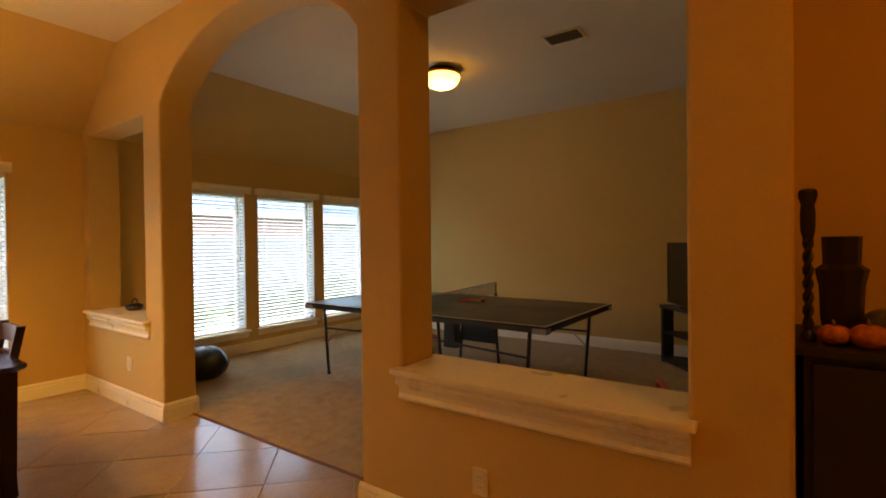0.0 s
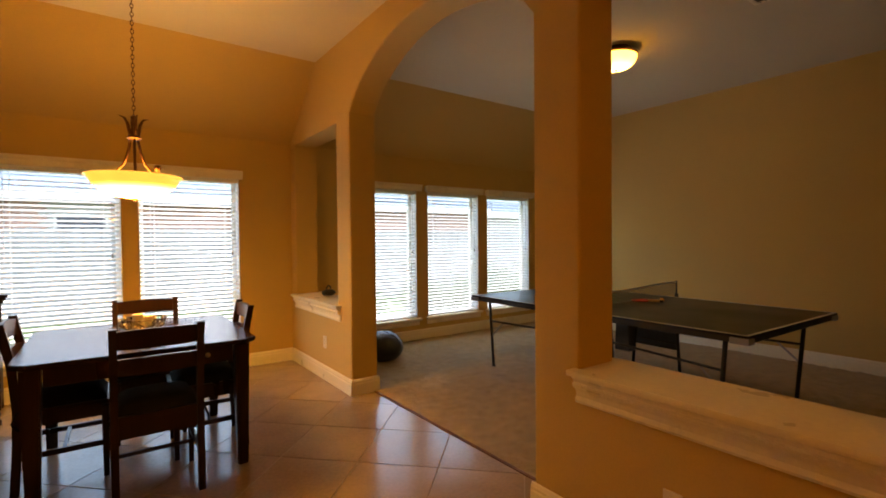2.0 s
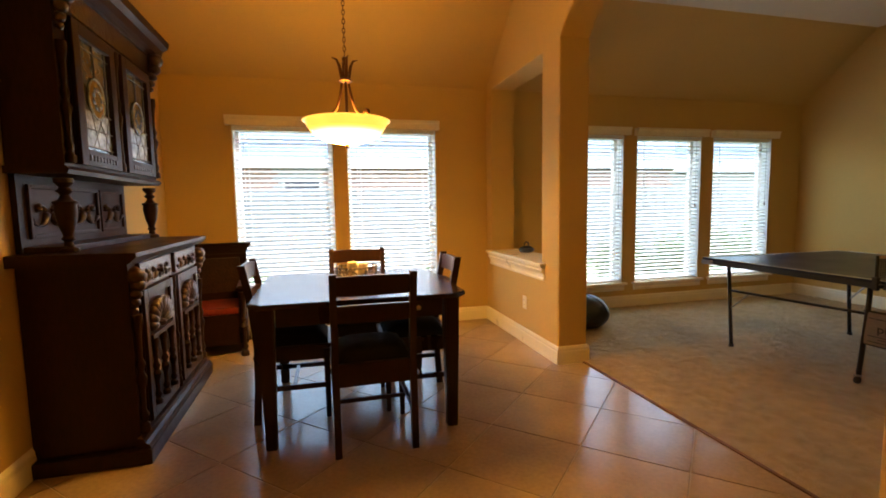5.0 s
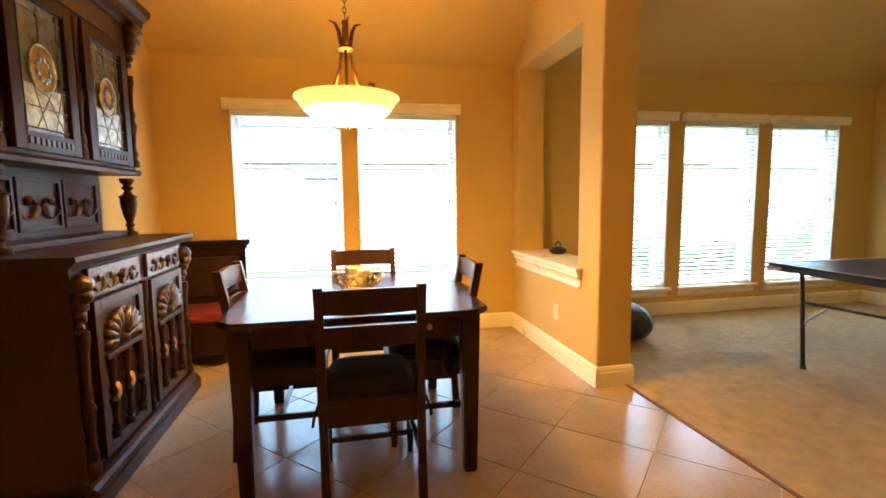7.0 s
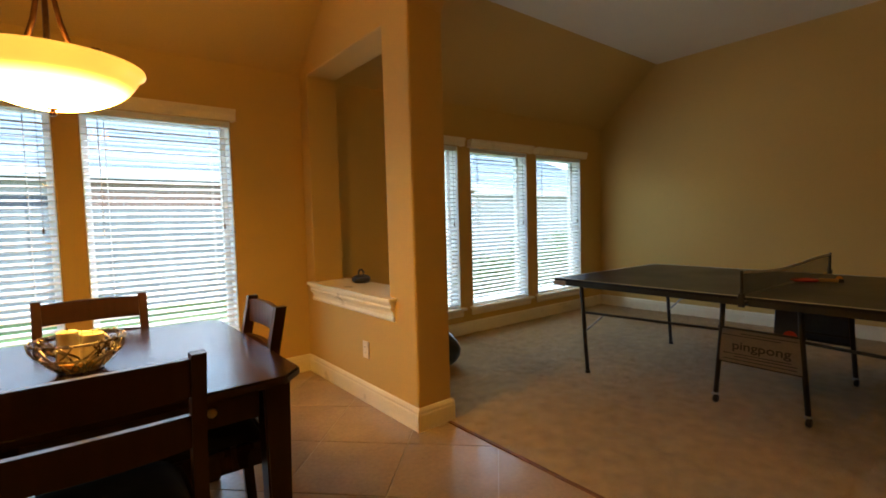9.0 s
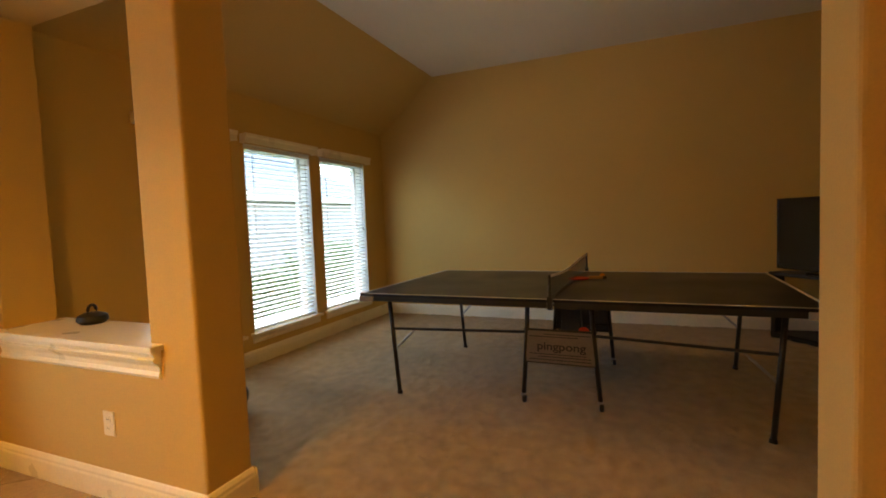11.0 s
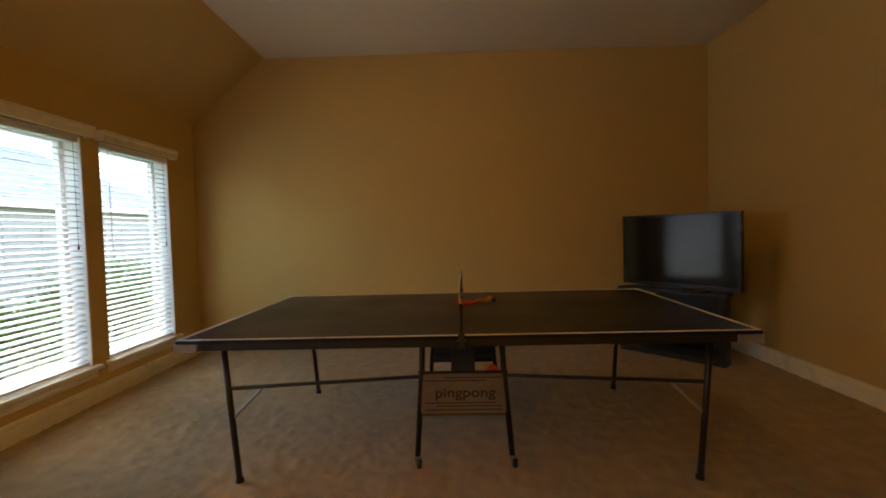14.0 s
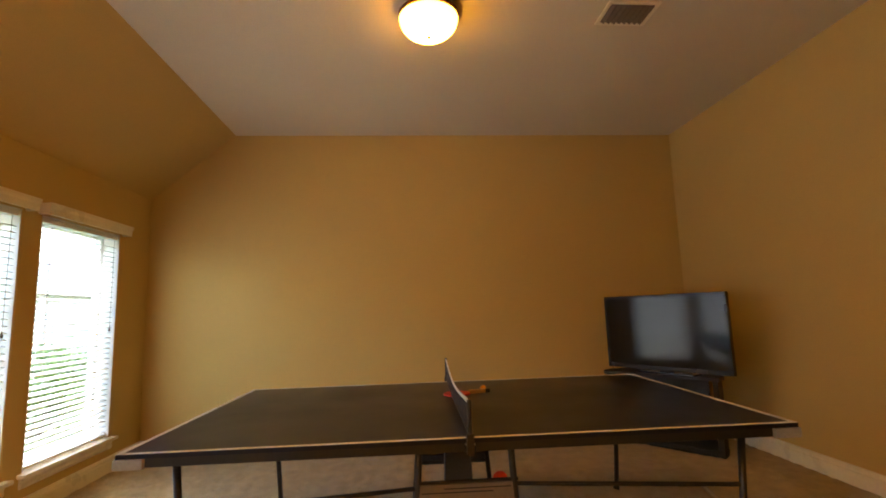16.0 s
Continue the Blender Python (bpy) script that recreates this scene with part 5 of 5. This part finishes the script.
def house(x0, x1, y0, y1, eave, pitch, bricks, label):
    t = thing("neighbour_house", pose((x0 + x1) / 2, (y0 + y1) / 2, -0.15), label, "house")
    hx, hy = (x1 - x0) / 2, (y1 - y0) / 2
    b = B()
    bx(b, -hx, hx, -hy, hy, 0, eave)
    wall = part("wall", b, MORTAR, t)
    o = 0.45
    rise = (hy + o) * pitch
    b = B()
    v = [b.verts.new(q) for q in ((-hx - o, -hy - o, eave), (hx + o, -hy - o, eave), (hx + o, hy + o, eave), (-hx - o, hy + o, eave), (-hx + hy, 0, eave + rise), (hx - hy, 0, eave + rise))]
    for f in ((0, 1, 5, 4), (1, 2, 5), (2, 3, 4, 5), (3, 0, 4), (3, 2, 1, 0)):
        b.faces.new([v[i] for i in f])
    roof = part("roof", b, ROOF, t, "grey shingle hip roof")
    n = int(hypo(hy + o, rise) / 0.32)
    b = B()
    for k in range(n):
        f0, f1 = k / n, (k + 1) / n
        q = []
        for f, up in ((f0, 0.03), (f1, 0.008)):
            yy, zz = -hy - o + (hy + o) * f, eave + rise * f + up
            q.append((b.verts.new((-hx - o + (hy + o) * f * 1.0, yy, zz)), b.verts.new((hx + o - (hy + o) * f, yy, zz))))
        b.faces.new((q[0][0], q[0][1], q[1][1], q[1][0]))
    tagged(part("shingle_courses", b, ROOF, roof), kind="stuff")
    boxpart("fascia", t, FASCIA, -hx - o, hx + o, -hy - o - 0.03, -hy - o, eave - 0.16, eave + 0.03, 0, "white painted fascia")
    boxpart("soffit", t, FASCIA, -hx - o, hx + o, -hy - o, -hy - 0.005, eave - 0.05, eave - 0.012, 0, "white painted soffit")
    for xs in ([-hx + 8.3] if bricks else []):
        wd = boxpart("window", t, NAVY, xs - 0.5, xs + 0.5, -hy - 0.02, -hy - 0.004, 0.9, 2.2, 0, "dark far window")
        b = B()
        for q in ((-0.56, -0.5, 0.84, 2.26), (0.5, 0.56, 0.84, 2.26), (-0.5, 0.5, 0.84, 0.9), (-0.5, 0.5, 2.2, 2.26), (-0.5, 0.5, 1.53, 1.57)):
            bx(b, xs + q[0], xs + q[1], -hy - 0.05, -hy - 0.012, q[2], q[3])
        part("frame", b, FASCIA, wd)
    if bricks:
        b = B()
        bx(b, -0.148, 0.148, -0.012, 0.0, -0.05, 0.05)
        me = mesh_of("brick", b, BRICK)
        k = 0
        for r in range(4):
            for c in range(70):
                xx = bricks[0] - (x0 + x1) / 2 + c * 0.32 + (r % 2) * 0.16
                if xx < hx - 0.2 and not any(abs(xx - xs) < 0.72 for xs in (-hx + 8.3,)):
                    s = new("brick", me)
                    s.parent = wall
                    s.matrix_basis = pose(xx, -hy - 0.0005, eave - 0.22 - r * 0.125)
        b = B()
        for r in range(4, 18):
            for c in range(70):
                xx = bricks[0] - (x0 + x1) / 2 + c * 0.32 + (r % 2) * 0.16
                if xx < hx - 0.2 and not any(abs(xx - xs) < 0.72 for xs in (-hx + 8.3,)):
                    bx(b, xx - 0.148, xx + 0.148, -hy - 0.012, -hy - 0.0005, eave - 0.27 - r * 0.125, eave - 0.17 - r * 0.125)
        tagged(part("brick_courses", b, BRICK, wall), kind="stuff")


def hypo(a, b):
    return math.sqrt(a * a + b * b)


house(-9, 12.6, 14.5, 23.5, 2.75, 0.55, (-6.5,), "pale brick neighbour house with a grey hip roof")
house(14.6, 27, 17.0, 25.5, 2.8, 0.62, (), "further neighbour house with a grey hip roof")


def shrub(x, y, r, h, seed):
    t = thing("garden_shrub", pose(x, y, -0.15), "leafy green garden shrub outside the windows", "shrub", "shrubs along the fence")
    rng = random.Random(seed)
    b = B()
    tips = []
    for k in range(14):
        a, e = rng.uniform(0, 6.283), rng.uniform(0.35, 1.4)
        q = Vector((r * 0.8 * math.cos(a) * math.cos(e), r * 0.8 * math.sin(a) * math.cos(e), h * 0.85 * math.sin(e)))
        path_rod(b, [(0.02 * math.cos(a), 0.02 * math.sin(a), 0), q * 0.5 + Vector((0, 0, 0.05)), q], [0.016, 0.010, 0.004], 5)
        tips.append(q)
    part("branches", b, BARK, t, "", True)
    b = B()
    for k in range(2600):
        q = rng.choice(tips) * rng.uniform(0.55, 1.1) + Vector([rng.gauss(0, 0.11) for _ in range(3)])
        if q.z < 0.04:
            q.z = rng.uniform(0.04, 0.2)
        s = rng.uniform(0.022, 0.045)
        mm = Matrix.Translation(q) @ Euler([rng.uniform(0, 6.3) for _ in range(3)]).to_matrix().to_4x4()
        vs = [b.verts.new(mm @ Vector(c)) for c in ((-s * 0.45, 0, 0), (0, -s, 0.1 * s), (s * 0.45, 0, 0), (0, s, 0.15 * s))]
        b.faces.new(vs)
    tagged(part("crown", b, LEAF, t), kind="stuff")


for k, (x, y, r, h) in enumerate(((4.6, 6.5, 0.55, 0.72), (5.5, 6.4, 0.6, 0.85), (6.5, 6.7, 0.65, 0.95), (7.5, 6.6, 0.6, 0.9), (8.6, 7.2, 0.7, 1.05), (10.0, 8.0, 0.7, 1.0), (3.9, 7.6, 0.5, 0.55))):
    shrub(x, y, r, h, 20 + k)

# ---- floor tiles ----
TS, GX, GY = 0.5035, 1.757, 1.767     # tile pitch and one corner of the diagonal grid


def clip_poly(poly, keep, cut):
    res = []
    for i in range(len(poly)):
        p, q = poly[i], poly[(i + 1) % len(poly)]
        a, c = keep(p), keep(q)
        if a:
            res.append(p)
        if a != c:
            res.append(cut(p, q))
    return res


def tile_floor(parent, x0, x1, y0, y1):
    def at_x(k):
        return lambda p, q: (k, p[1] + (q[1] - p[1]) * (k - p[0]) / (q[0] - p[0]))

    def at_y(k):
        return lambda p, q: (p[0] + (q[0] - p[0]) * (k - p[1]) / (q[1] - p[1]), k)

    h = TS / math.sqrt(2)
    e = h - 0.0045
    b = B()
    prism(b, [(e, 0), (0, e), (-e, 0), (0, -e)], 0.0085, lambda u, v, w: (u, v, -0.0085 + w))
    bmesh.ops.bevel(b, geom=[q for q in b.edges if all(v.co.z > -0.001 for v in q.verts)], offset=0.002, segments=1, affect="EDGES")
    whole = mesh_of("tile", b, TILE)
    for i in range(-14, 15):
        for j in range(-14, 15):
            cx, cy = GX + (i + j) * h - h, GY + (i - j) * h
            poly = [(cx + e, cy), (cx, cy + e), (cx - e, cy), (cx, cy - e)]
            for keep, cut in ((lambda p: p[0] > x0, at_x(x0)), (lambda p: p[0] < x1, at_x(x1)), (lambda p: p[1] > y0, at_y(y0)), (lambda p: p[1] < y1, at_y(y1))):
                poly = clip_poly(poly, keep, cut) if poly else poly
            if len(poly) < 3:
                continue
            if len(poly) == 4 and abs(max(p[0] for p in poly) - min(p[0] for p in poly) - 2 * e) < 1e-4 and abs(max(p[1] for p in poly) - min(p[1] for p in poly) - 2 * e) < 1e-4:
                ob = new("tile", whole)
                ob.matrix_basis = pose(cx, cy, random.uniform(-0.0004, 0.0004))
            else:
                b = B()
                prism(b, poly, 0.0085, lambda u, v, w: (u, v, -0.0085 + w))
                ob = new("tile", mesh_of("tile", b, TILE))
            ob.parent = parent


floor_ob = bpy.data.objects["floor"]
tile_floor(floor_ob, XW, XC - 0.013, -4.6, YN)
tile_floor(bpy.data.objects["floor_hall"], XC - 0.009, 2.45, -3.2, -1.04)
